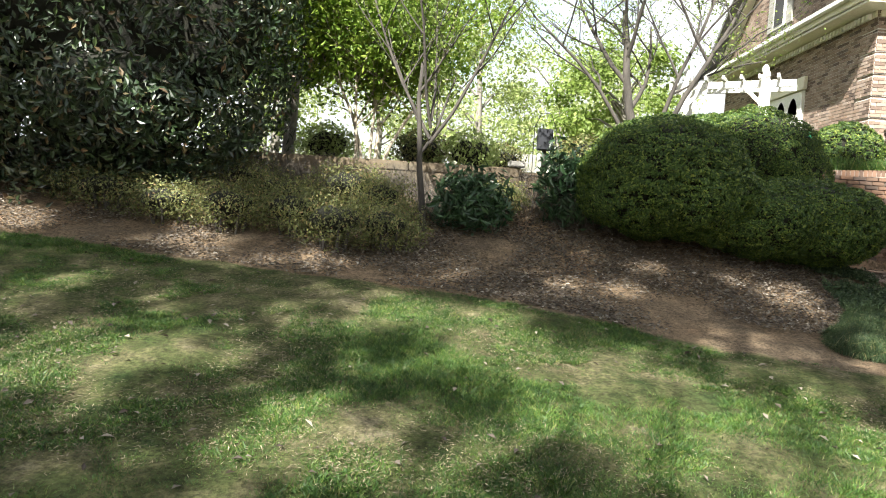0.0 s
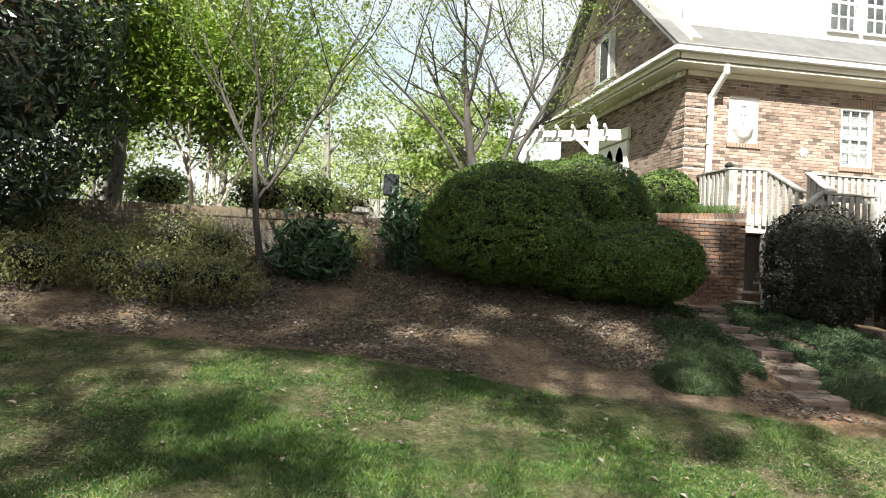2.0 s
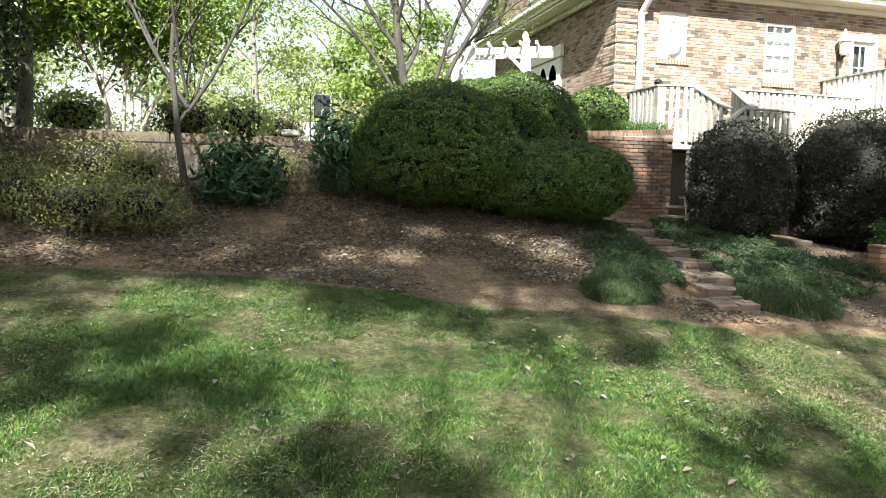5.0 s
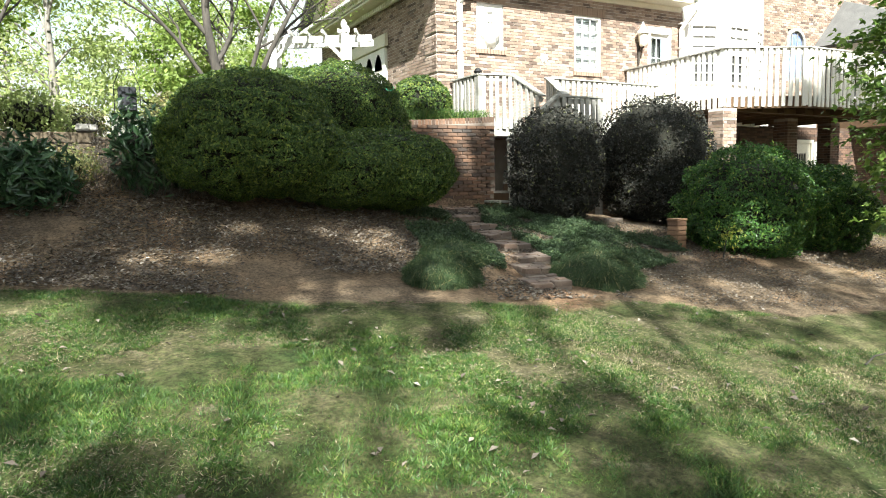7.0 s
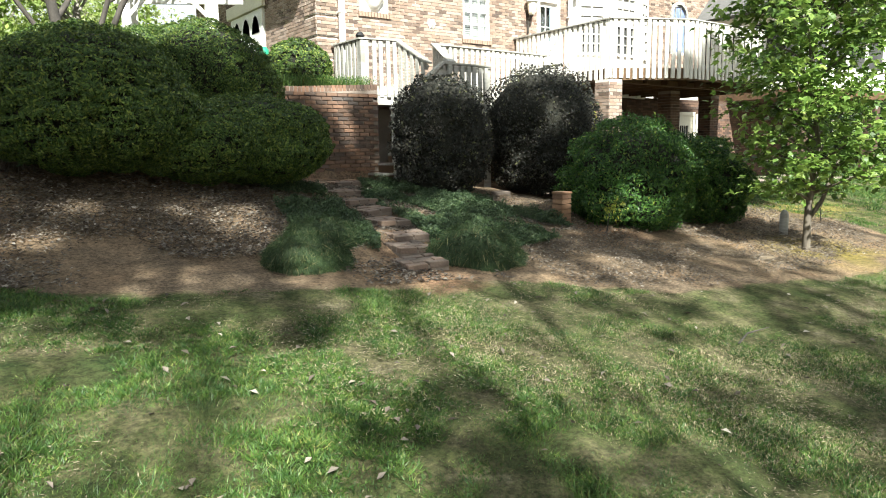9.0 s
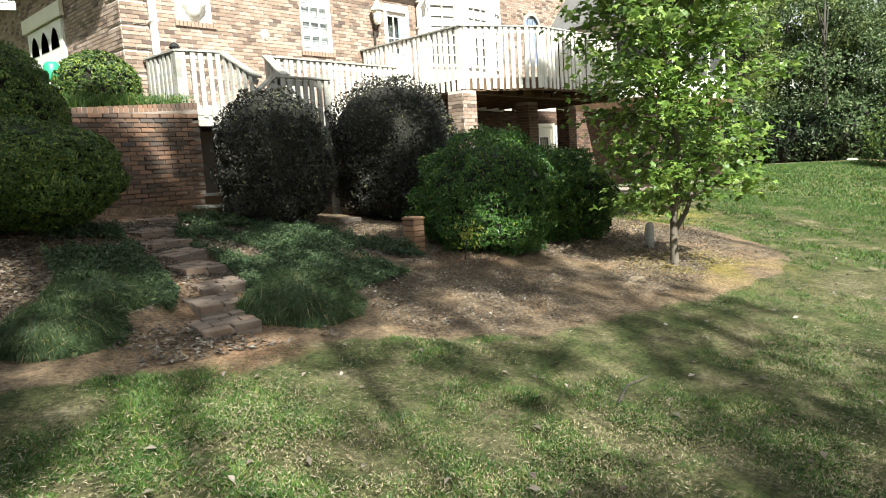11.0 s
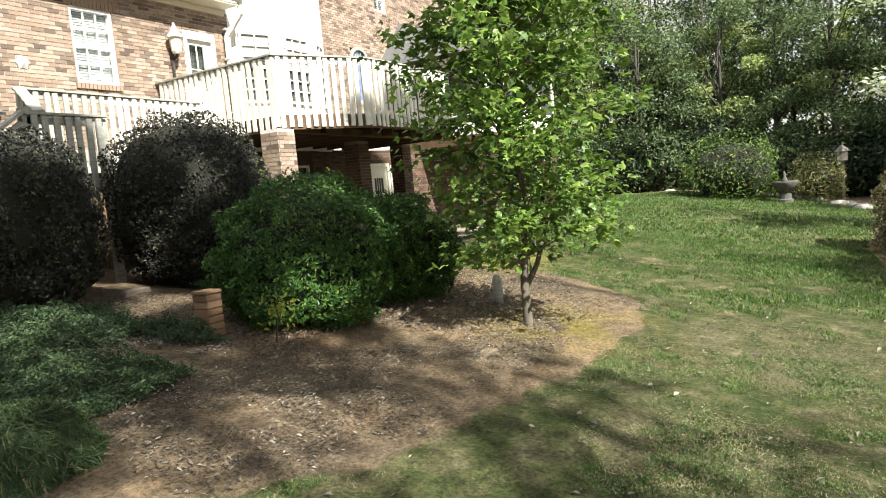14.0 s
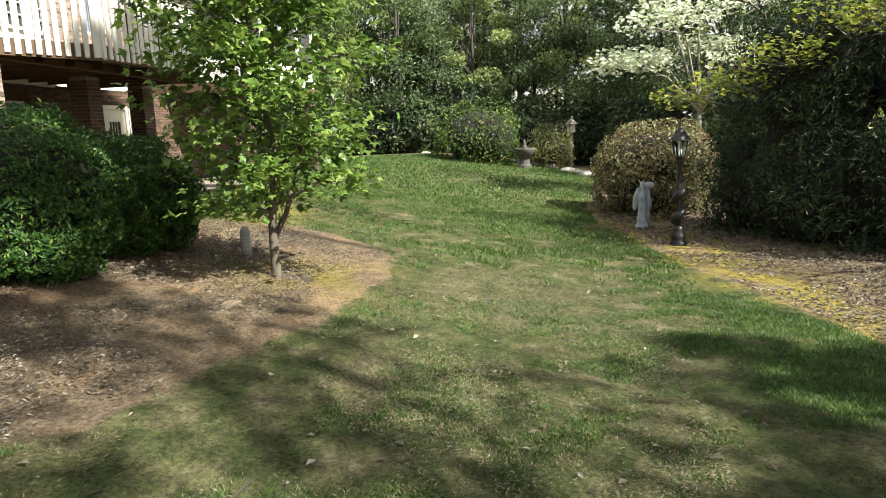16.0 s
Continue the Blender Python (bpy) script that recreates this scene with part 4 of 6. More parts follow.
for k in range(6):
    x = 7.75 + k * 0.21
    part("tread", box((x, x + 0.25, 10.62, 11.12, 1.07 + 0.17 * k, 1.11 + 0.17 * k)), GREYWOOD, stairs)
    part("riser", box((x + 0.01, x + 0.04, 10.62, 11.12, 0.93 + 0.17 * k, 1.07 + 0.17 * k), (x + 0.04, x + 0.24, 10.625, 10.655, 0.93 + 0.17 * k, 1.07 + 0.17 * k)), BROWNWOOD, stairs)
for k in range(3):
    part("tread", box((8.9, 9.7, 11.3 + 0.16 * k, 11.5 + 0.16 * k, 2.23 + 0.17 * (k - 0.25), 2.27 + 0.17 * (k - 0.25))), GREYWOOD, stairs)

# ---- brick garden wall, each brick its own piece ----
gw = thing("garden_wall", (0, 0, 0), "weathered red brick retaining wall beside the stairs", "wall", kind="structure")
part("core", box((5.0, 8.03, 11.185, 11.4, 0.7, 2.5), (6.3, 8.03, 11.185, 11.4, 2.4, 2.58)), DARKMORTAR, gw)
bm = box((-0.094, 0.094, -0.014, 0.1, -0.028, 0.028))
bmesh.ops.bevel(bm, geom=[e for e in bm.edges if all(v.co.y < 0 for v in e.verts)], offset=0.004, segments=1, affect="EDGES")
BM = bpy.data.meshes.new("brick")
bm.to_mesh(BM), bm.free()
BM.materials.append(GARDENBRICK)
made = 0
for r in range(25):
    for k in range(10):
        x = 8.03 - 0.1 - 0.203 * (k + 0.5 * (r % 2))
        if made < 290 and x > 6.1:
            b1 = new("brick", BM)
            b1.parent = gw
            b1.location = (x, 11.175 + rng.normal() * 0.004, 0.84 + r * BH)
            b1.rotation_euler = (0, rng.normal() * 0.008, rng.normal() * 0.012)
            made += 1
for k in range(27):
    b1 = new("cap_brick", BM)
    b1.parent = gw
    b1.location, b1.rotation_euler = (8.0 - 0.07 * k, 11.2, 2.585 + 0.035 - 0.004 * k), (0, radians(90), 0)
    b1.scale = (0.55, 1.3, 1.1)
v, f = bricks((5.0, 11.185, 0), (1, 0, 0), (0, -1, 0), 1.1, 0.9, 2.4)
tagged(piece("far_brick", v, f, BRICK, gw), kind="stuff")

# ---- low timber wall at the back of the bank ----
tw = thing("timber_wall", (0, 0, 0), "low retaining wall of stained landscape timbers", "wall", kind="structure")
for r in range(3):
    for k in range(5):
        x0 = -8.5 + k * 1.98 + (0.6 if r % 2 else 0)
        part("timber", box((x0, min(x0 + 1.95, 1.25), 10.95 + 0.012 * rng.random(), 11.14, 1.78 + r * 0.165, 1.935 + r * 0.165)), TIMBER, tw, bevel=0.015)
part("end_block", box((1.02, 1.3, 10.93, 11.16, 2.28, 2.38)), STONE, tw, bevel=0.02)

# ---- brick stepping path ----
STEPS = [(5.36, 6.0, 0.46, 0.44, -8), (5.58, 6.53, 0.42, 0.46, -7), (5.87, 7.0, 0.42, 0.42, -11), (6.01, 7.67, 0.44, 0.46, 1), (6.13, 8.27, 0.45, 0.38, 14), (6.2, 8.84, 0.6, 0.39, 19), (6.38, 9.57, 0.56, 0.42, 17), (6.92, 10.47, 0.52, 0.46, 3)]
bm = box((-0.098, 0.098, -0.047, 0.047, -0.032, 0.032))
bmesh.ops.bevel(bm, geom=bm.edges[:], offset=0.007, segments=1, affect="EDGES")
PV = bpy.data.meshes.new("paver")
bm.to_mesh(PV), bm.free()
PV.materials.append(PAVER)
for x, y, w, dd, turn in STEPS:
    stp = thing("path_step", (x, y, gz(x, y) + 0.035), "worn brick paver step set in the clay bank", "step", "path steps")
    stp.rotation_euler = (radians(2.0), radians(rng.normal() * 1.5), radians(turn))
    part("mortar_bed", box((-w / 2 + 0.01, w / 2 - 0.01, -dd / 2 + 0.01, dd / 2 - 0.01, -0.16, 0.004)), DARKMORTAR, stp)
    rows, cols = max(2, round(dd / 0.107)), max(2, round(w / 0.21))
    for iy in range(rows):
        for ix in range(cols + iy % 2):
            half = iy % 2 and ix in (0, cols)
            b1 = new("paver", PV)
            b1.parent = stp
            px = -w / 2 + (ix + 0.5 - 0.5 * (iy % 2)) * w / cols
            if half:
                px += (0.25 if ix == 0 else -0.25) * w / cols
            b1.location = (px, -dd / 2 + (iy + 0.5) * dd / rows, rng.normal() * 0.004)
            b1.scale = ((w / cols - 0.014) / 0.196 * (0.5 if half else 1), (dd / rows - 0.014) / 0.094, 1.0)
            b1.rotation_euler = (rng.normal() * 0.02, rng.normal() * 0.015, rng.normal() * 0.02)

# low block pier by the laurel
bp = thing("block_pier", (8.84, 7.42, gz(8.84, 7.42) - 0.02), "short square pier of stacked brown bricks with a flat cap", "pier")
for k in range(7):
    part("brick", box((-0.095 + 0.004 * (k % 2), 0.095 + 0.004 * (k % 2), -0.1, 0.1, -0.06 + k * 0.072, 0.006 + k * 0.072)), PIERBRICK, bp, bevel=0.005)
part("cap", box((-0.105, 0.105, -0.11, 0.11, 0.442, 0.475)), PIERBRICK, bp, "pale worn cap brick", bevel=0.008)

# ---- plants ----
def lobes_points(lobes, count, r, deep=0.12, lump=0.16, freq=2.2, knobs=0.0):
    """Points and normals on the outside of a heap of ellipsoids."""
    area = np.array([(a * b1) ** 0.8 + (a * c) ** 0.8 + (b1 * c) ** 0.8 for *_, a, b1, c in lobes])
    P, N = [], []
    for i, (cx, cy, cz, a, b1, c) in enumerate(lobes):
        k = int(count * area[i] / area.sum())
        d = unit(r.normal(size=(k, 3)))
        swell = 1 + lump * (vnoise(d * freq + 13 * i + 5) - 0.5) * 2 - deep * r.random(k) ** 2
        p = np.array((cx, cy, cz)) + d * np.array((a, b1, c)) * swell[:, None]
        nn = unit(d / np.array((a, b1, c)))
        if knobs:   # shoots stand proud in tiers, with hollows between
            w = np.maximum(vnoise(p * (7.0, 7.0, 13.0) + 3), vnoise(p * (15.0, 15.0, 22.0) + 31) * 0.95)
            p = p + nn * (knobs * (1.6 * w - 0.95))[:, None]
            show = w + 0.25 * r.random(k) > 0.58
            p, nn, k = p[show], nn[show], int(show.sum())
        keep = np.ones(k, bool)
        for j, (ox, oy, oz, e, f1, g) in enumerate(lobes):
            if j != i:
                keep &= (((p - (ox, oy, oz)) / (e, f1, g)) ** 2).sum(1) > 0.8
        P.append(p[keep]), N.append(nn[keep])
    return np.concatenate(P), np.concatenate(N)


def shrub(name, base, lobes, count, size, mat, label, category="shrub", seed=1, wild=0.7, core=0.86, lump=0.16, stems=0, deep=0.12, freq=2.2, group="", knobs=0.0):
    """A shrub of leaves over solid near-black cores that stand in for inner shade; lobes are given about the base."""
    r = np.random.default_rng(seed)
    s = thing(name, base, label, category, group)
    p, nn = lobes_points(lobes, count, r, deep, lump, freq, knobs)
    low = ground_z(p[:, 0] + base[0], p[:, 1] + base[1]) - base[2] + 0.03
    keep = p[:, 2] > low
    v, f = leaf_mesh(p[keep], nn[keep], size[0], size[1], r, wild)
    piece("foliage", v, f, mat, s)
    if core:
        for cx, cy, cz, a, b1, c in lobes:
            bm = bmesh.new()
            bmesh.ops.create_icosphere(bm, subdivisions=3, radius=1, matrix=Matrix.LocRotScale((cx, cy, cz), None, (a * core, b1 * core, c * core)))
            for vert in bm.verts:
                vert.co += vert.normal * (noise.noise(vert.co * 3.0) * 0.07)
            part("shade_core", bm, SHADECORE, s, "solid dark core standing in for shade among the twigs", smooth=True)
    thick = min(1.0, lobes[0][3])
    for k in range(stems):
        a = 2 * math.pi * k / stems + r.random()
        x, y = 0.25 * lobes[0][3] * math.cos(a), 0.25 * lobes[0][4] * math.sin(a)
        bm = bmesh.new()
        tube(bm, [(x, y, gz(base[0] + x, base[1] + y) - base[2] - 0.1), (x * 1.4, y * 1.4, lobes[0][2] * 0.6), (x * 1.9, y * 1.9, lobes[0][2])], [0.03 * thick, 0.024 * thick, 0.015 * thick])
        part("stem", bm, DARKBARK, s)
    return s


def tube(bm, pts, radii, sides=6):
    """A tapered, bent limb."""
    rings = []
    pts = [Vector(p) for p in pts]
    for i, (p, rad) in enumerate(zip(pts, radii)):
        way = (pts[min(i + 1, len(pts) - 1)] - pts[max(i - 1, 0)]).normalized()
        x = way.orthogonal().normalized() if i == 0 else (rings[-1][1] - way * rings[-1][1].dot(way)).normalized()
        y = way.cross(x)
        rings.append(([bm.verts.new(p + (x * math.cos(2 * math.pi * k / sides) + y * math.sin(2 * math.pi * k / sides)) * rad) for k in range(sides)], x))
    for (lo, _), (hi, _) in zip(rings, rings[1:]):
        for k in range(sides):
            bm.faces.new((lo[k], lo[(k + 1) % sides], hi[(k + 1) % sides], hi[k]))
    bm.faces.new(rings[-1][0])


def grow(bm, r, start, way, length, rad, level, levels, tips, spread=0.7, kids=3, up=0.15, gnarl=0.18, sides=6, first=0.35):
    """Limbs that fork; collects the points along the outer twigs."""
    steps = 5 if level < levels else 3
    pts, radii, p, w = [start], [rad], Vector(start), Vector(way).normalized()
    for i in range(steps):
        w = (w + Vector(r.normal(size=3)) * gnarl + Vector((0, 0, up))).normalized()
        p = p + w * length / steps
        pts.append(p.copy()), radii.append(rad * (1 - 0.55 * (i + 1) / steps))
        if level >= levels - 1:
            tips.append((p.copy(), w.copy()))
    tube(bm, pts, radii, sides if level < 2 else 4)
    if level < levels:
        for k in range(kids + (1 if level == 0 else 0)):
            t = first + (1 - first) * (k + r.random()) / (kids + 1)
            i = min(int(t * steps), steps - 1)
            at = pts[i].lerp(pts[i + 1], t * steps - i) if isinstance(pts[i], Vector) else Vector(pts[i])
            az = 2.4 * k + r.random() * 1.2 + level
            side = Vector((math.cos(az), math.sin(az), 0.15))
            grow(bm, r, at, (w * (1 - spread) + side * spread), length * r.uniform(0.5, 0.72), radii[i] * 0.6, level + 1, levels, tips, spread, kids, up, gnarl, sides, 0.25)


def tree(name, base, trunks, mat, leaves, leafmat, label, seed=1, levels=3, per=6, puff=0.25, spread=0.6, kids=3, up=0.12, gnarl=0.15, wild=1.0, droop=0.2, category="tree", first=0.35, group=""):
    """trunks: (offset, direction, length, radius). leaves: (length, width)."""
    r = np.random.default_rng(seed)
    t = thing(name, base, label, category, group)
    bm, tips = bmesh.new(), []
    for off, way, length, rad in trunks:
        grow(bm, r, Vector(off) + Vector((0, 0, -0.15)), way, length, rad, 0, levels, tips, spread, kids, up, gnarl, 8, first)
    part("trunk", bm, mat, t, smooth=True)
    if per:
        c = np.array([p for p, _ in tips])
        c = np.repeat(c, per, 0) + r.normal(size=(len(c) * per, 3)) * puff
        v, f = leaf_mesh(c, np.tile((0, 0, 1.0), (len(c), 1)), leaves[0], leaves[1], r, wild, 0.2, droop)
        piece("crown", v, f, leafmat, t)
    return t


def cloud_tree(name, base, height, radius, count, size, mat, label, seed, bark=BARK, low=0.25, lumps=26, group="", gap=0.55, trunk=0.16, spray=(0.28, 0.48)):
    """A far or massive tree: trunk with limbs, and a crown of many leaf clumps with gaps between."""
    r = np.random.default_rng(seed)
    t = thing(name, base, label, "tree", group)
    bm = bmesh.new()
    tube(bm, [(0, 0, -0.3), (0.1, 0, height * 0.3), (0.05, 0.1, height * 0.6), (0, 0, height * 0.92)], [trunk, trunk * 0.8, trunk * 0.5, trunk * 0.15])
    P = []
    for k in range(lumps):
        h = low + (1 - low) * (k + r.random()) / lumps
        wide = radius * (0.45 + 0.65 * math.sin(math.pi * min(1, (h - low) / (1 - low) * 0.85 + 0.12)))
        az, d = r.random() * 6.283, wide * math.sqrt(r.uniform(0.1, 1.0))
        c = Vector((d * math.cos(az), d * math.sin(az), height * h))
        if k % 2 == 0:
            tube(bm, [(0.05, 0, height * h * 0.7), tuple(c * 0.55 + Vector((0, 0, height * h * 0.4))), tuple(c)], [trunk * 0.3, trunk * 0.2, 0.015], 4)
        m = count // lumps
        q = unit(r.normal(size=(m, 3))) * (r.random((m, 1)) ** gap) * radius * r.uniform(*spray)
        q[:, 2] *= 0.6
        P.append(q + np.array(c))
    part("trunk", bm, bark, t, smooth=True)
    P = np.concatenate(P)
    P = P[P[:, 2] > 0.1]
    v, f = leaf_mesh(P, unit(P - (0, 0, height * 0.5)) + (0, 0, 0.6), size[0], size[1], r, 0.9, 0.2, 0.2)
    piece("crown", v, f, mat, t)
    return t


def at(x, y, dz=0.0):
    return (x, y, gz(x, y) + dz)


# clipped yews: sprays of needles in tiers over a shade-coloured core
YEWSPRAY = dict(core=0.88, lump=0.06, deep=0.08, wild=0.5, knobs=0.075)
shrub("clipped_yew", at(3.02, 9.12), [(-0.03, 0, 0.98, 1.1, 1.06, 0.76), (0.22, -0.08, 0.74, 1.02, 1.0, 0.62), (-0.22, 0.0, 0.74, 0.92, 0.98, 0.62)], 210000, (0.044, 0.018), YEW, "large rounded clipped yew, brighter on top", seed=11, **YEWSPRAY)
shrub("clipped_yew", at(4.76, 9.2), [(0.12, 0, 0.7, 1.08, 0.88, 0.48), (0.22, 0, 0.5, 0.98, 0.85, 0.45), (-0.55, -0.15, 0.58, 0.9, 0.8, 0.48)], 150000, (0.044, 0.018), YEW, "low clipped yew mound at the edge of the bank", seed=12, **YEWSPRAY)
shrub("clipped_yew", at(4.85, 10.9), [(0.0, 0, 0.52, 1.06, 0.85, 0.78), (0.25, 0, 0.3, 0.92, 0.8, 0.75), (-0.7, 0.1, 0.42, 0.8, 0.8, 0.74)], 120000, (0.044, 0.018), YEW, "rounded clipped yew on the terrace edge", seed=13, **YEWSPRAY)
shrub("clipped_yew", (6.95, 12.1, 2.55), [(0.0, 0, 0.4, 0.62, 0.5, 0.55)], 12000, (0.06, 0.024), YEW, "small clipped yew against the brick corner", seed=14, **YEWSPRAY)
# burgundy globes by the stairs
b0 = at(8.5, 9.9)
shrub("globe_shrub", b0, [(0, 0, 1.12, 0.84, 0.8, 0.84), (0.02, 0, 0.72, 0.85, 0.8, 0.66), (-0.05, 0, 0.35, 0.74, 0.7, 0.4)], 34000, (0.052, 0.03), BURGUNDY, "dark burgundy globe-clipped shrub with a bare base", seed=15, core=0.88, lump=0.13, freq=4.5, deep=0.16, wild=1.0, stems=8, knobs=0.06, group="globe shrubs")
b0 = at(10.95, 10.0)
shrub("globe_shrub", b0, [(0, 0, 1.38, 1.18, 1.0, 1.02), (0, 0, 0.86, 1.12, 0.95, 0.8), (0, 0, 0.4, 0.95, 0.85, 0.42)], 46000, (0.052, 0.03), BURGUNDY, "dark burgundy globe-clipped shrub with a bare base", seed=16, core=0.88, lump=0.13, freq=4.5, deep=0.16, wild=1.0, stems=8, knobs=0.06, group="globe shrubs")
b0 = at(12.1, 10.2)
shrub("shrub", b0, [(0, 0, 1.2, 0.45, 0.5, 0.8)], 4000, (0.06, 0.035), YELLOWLEAF, "small yellow-green shrub against the brick post", seed=17, core=0.7)
# bright laurel mass
b0 = at(10.45, 7.35, -0.12)
shrub("laurel_hedge", b0, [(-0.2, 0, 0.85, 1.1, 0.9, 0.85), (0.75, 0.1, 0.75, 1.0, 0.85, 0.8), (-0.45, -0.2, 0.5, 0.85, 0.8, 0.6)], 100000, (0.054, 0.023), LAUREL, "loose bright green evergreen hedge, sunlit on top", seed=18, core=0.8, lump=0.22, deep=0.2, freq=3.5, knobs=0.12)
b0 = at(11.95, 7.2, -0.1)
shrub("laurel_hedge", b0, [(0, 0, 0.65, 0.8, 0.75, 0.75)], 42000, (0.054, 0.023), LAUREL, "loose bright green evergreen hedge in half shade", seed=19, core=0.78, lump=0.22, deep=0.2, freq=3.5, knobs=0.12)

r = np.random.default_rng(320)
sprig = thing("yellow_sprig", (8.98, 6.62, 0.66), "yellow-green new growth at the foot of the hedge", "shrub")
c = r.normal(size=(90, 3)) * (0.1, 0.06, 0.07)
v, f = leaf_mesh(c, np.tile((-0.3, -0.8, 0.5), (90, 1)), 0.06, 0.026, r, 0.7)
piece("foliage", v, f, YELLOWLEAF, sprig)
bm = bmesh.new()
tube(bm, [(0.05, 0.12, -0.40), (0.02, 0.06, -0.15), (0, 0, 0.08)], [0.012, 0.009, 0.004], 5)
part("stem", bm, DARKBARK, sprig)

# young maple in the bed
def young_maple():
    r = np.random.default_rng(21)
    t = thing("young_maple", at(11.38, 5.12), "young maple with pale bark and fresh green leaves", "tree")
    lead = [Vector((0, 0, -0.15)), Vector((0.0, 0.0, 0.6)), Vector((0.09, -0.06, 1.4)), Vector((-0.04, 0.06, 2.3)), Vector((0.05, 0, 3.4)), Vector((0.02, 0.05, 4.5))]
    bm = bmesh.new()
    tube(bm, lead, [0.06, 0.046, 0.034, 0.024, 0.014, 0.005], 9)
    tube(bm, [Vector((0.01, 0, 0.42)), Vector((0.16, -0.1, 0.68)), Vector((0.3, -0.25, 1.3))], [0.036, 0.03, 0.015], 7)
    C, T = [], []
    for k in range(58):
        h = 0.6 + 3.8 * (k / 57) ** 0.9
        i = min(int(np.searchsorted([0.6, 1.4, 2.3, 3.4, 4.5], h)), 4)
        lo = lead[i]
        p = lo.lerp(lead[i + 1], min(1, max(0, (h - lo.z) / (lead[i + 1].z - lo.z))))
        reach = (0.5 + 0.8 * math.sin(math.pi * min(1, 0.3 + 0.62 * (h - 0.55) / 3.9))) * r.uniform(0.7, 1.12) * (0.62 if h > 3.5 else 1)
        az = 2.4 * k + r.normal() * 0.3
        d = Vector((math.cos(az), math.sin(az), 0.5 + 0.15 * (h - 1)))
        mid, end = p + d * reach * 0.5, p + Vector((d.x, d.y, d.z * 0.55)) * reach
        tb = bmesh.new()
        tube(tb, [p, mid, end], [0.024 if h < 2 else 0.015, 0.012, 0.003], 5)
        part("branch", tb, MAPLEBARK, t, smooth=True)
        for s in range(13):
            f = 0.28 + 0.75 * s / 12
            q = (p.lerp(mid, f * 2) if f < 0.5 else mid.lerp(end, f * 2 - 1))
            for side in range(12):
                C.append(np.array(q) + r.normal(size=3) * (0.17, 0.17, 0.1))
                T.append((d.x + r.normal() * 0.5, d.y + r.normal() * 0.5, -0.45))
    part("trunk", bm, MAPLEBARK, t, smooth=True)
    v, f = lobed_leaves(np.array(C), 0.105, r, unit(np.array(T)))
    piece("crown", v, f, MAPLE, t)


young_maple()

# thin spring trees on the bank
tree("sapling", at(-0.15, 8.94), [((0, 0, 0), (0, 0, 1), 2.4, 0.05), ((0, 0, 1.35), (-0.55, 0.1, 1), 2.2, 0.026), ((0, 0, 1.3), (0.8, 0.0, 0.9), 2.5, 0.026), ((0, 0, 1.6), (0.1, 0.5, 1), 2.2, 0.022), ((0, 0, 1.5), (-0.25, -0.3, 1), 2.2, 0.022)], DARKBARK, (0.06, 0.032), SPRING, "thin grey-barked sapling with a few opening leaves", seed=22, levels=3, per=8, puff=0.1, spread=0.5, kids=3, up=0.12, gnarl=0.07)
tree("cherry_tree", (3.3, 12.2, 2.4), [((0, 0, 0), (0, 0, 1), 3.2, 0.1), ((0.15, 0, 0.2), (0.9, 0, 1.3), 3.6, 0.055), ((0.12, 0, 0.2), (0.3, 0, 1), 3.2, 0.05), ((-0.05, 0, 0.6), (-0.5, 0, 1), 3.0, 0.04)], DARKBARK, (0.055, 0.03), SPRING, "dark-limbed tree with sparse spring leaves behind the yews", seed=23, levels=3, per=7, puff=0.13, spread=0.55, kids=4, up=0.08, gnarl=0.12)
tree("crape_myrtle", at(-1.35, 11.6), [((0.1 * k - 0.2, 0.05 * (k % 3), 0), (0.13 * (k - 2), 0.1 * (k % 2), 1), 2.5, 0.032) for k in range(5)], PALEBARK, (0.1, 0.055), LIME, "multi-stemmed pale-barked tree with yellow-green leaves", seed=24, levels=3, per=15, puff=0.24, spread=0.55, kids=4, up=0.06, first=0.3)

# the dark magnolia
b0 = at(-5.2, 10.2)
shrub("magnolia", b0, [(0, 0, 3.0, 3.0, 2.6, 3.6), (-2.0, -0.8, 2.6, 2.4, 2.2, 2.9), (1.4, 0.2, 2.6, 1.5, 1.6, 2.2), (0.6, -0.9, 0.9, 1.9, 1.4, 1.2), (-1.8, -1.2, 0.8, 2.0, 1.4, 1.2)], 120000, (0.12, 0.05), MAGNOLIA, "massive dark glossy magnolia with some bronze leaves", "tree", seed=25, core=0.62, lump=0.28, deep=0.45, freq=3.5)
cloud_tree("holly_tree", at(-3.4, 14.0), 7.5, 2.0, 16000, (0.13, 0.065), LAUREL, "tall deep green tree behind the magnolia", 26)
# pale trees across the street
k = 0
for x, y, h, rad, mt in ((-7, 24, 9, 3.2, PALE), (-3.2, 26, 7.5, 2.8, PALE), (0.5, 22, 5.4, 2.6, PALE), (3.5, 25, 4.8, 3.0, PALE), (6.4, 29, 5.6, 3.0, PALE), (-1.4, 34, 7, 3.6, PALE), (9, 36, 7, 4, PALE), (-10, 33, 11, 4, PALE), (4.5, 19, 3.6, 1.9, SPRING), (-5, 18.5, 6.5, 2.2, SPRING)):
    k += 1
    cloud_tree("street_tree", at(x, y), h, rad * 1.05, 8000, (0.14, 0.075), mt, "pale spring-leaved tree beyond the terrace", 30 + k, low=0.05, group="street trees")
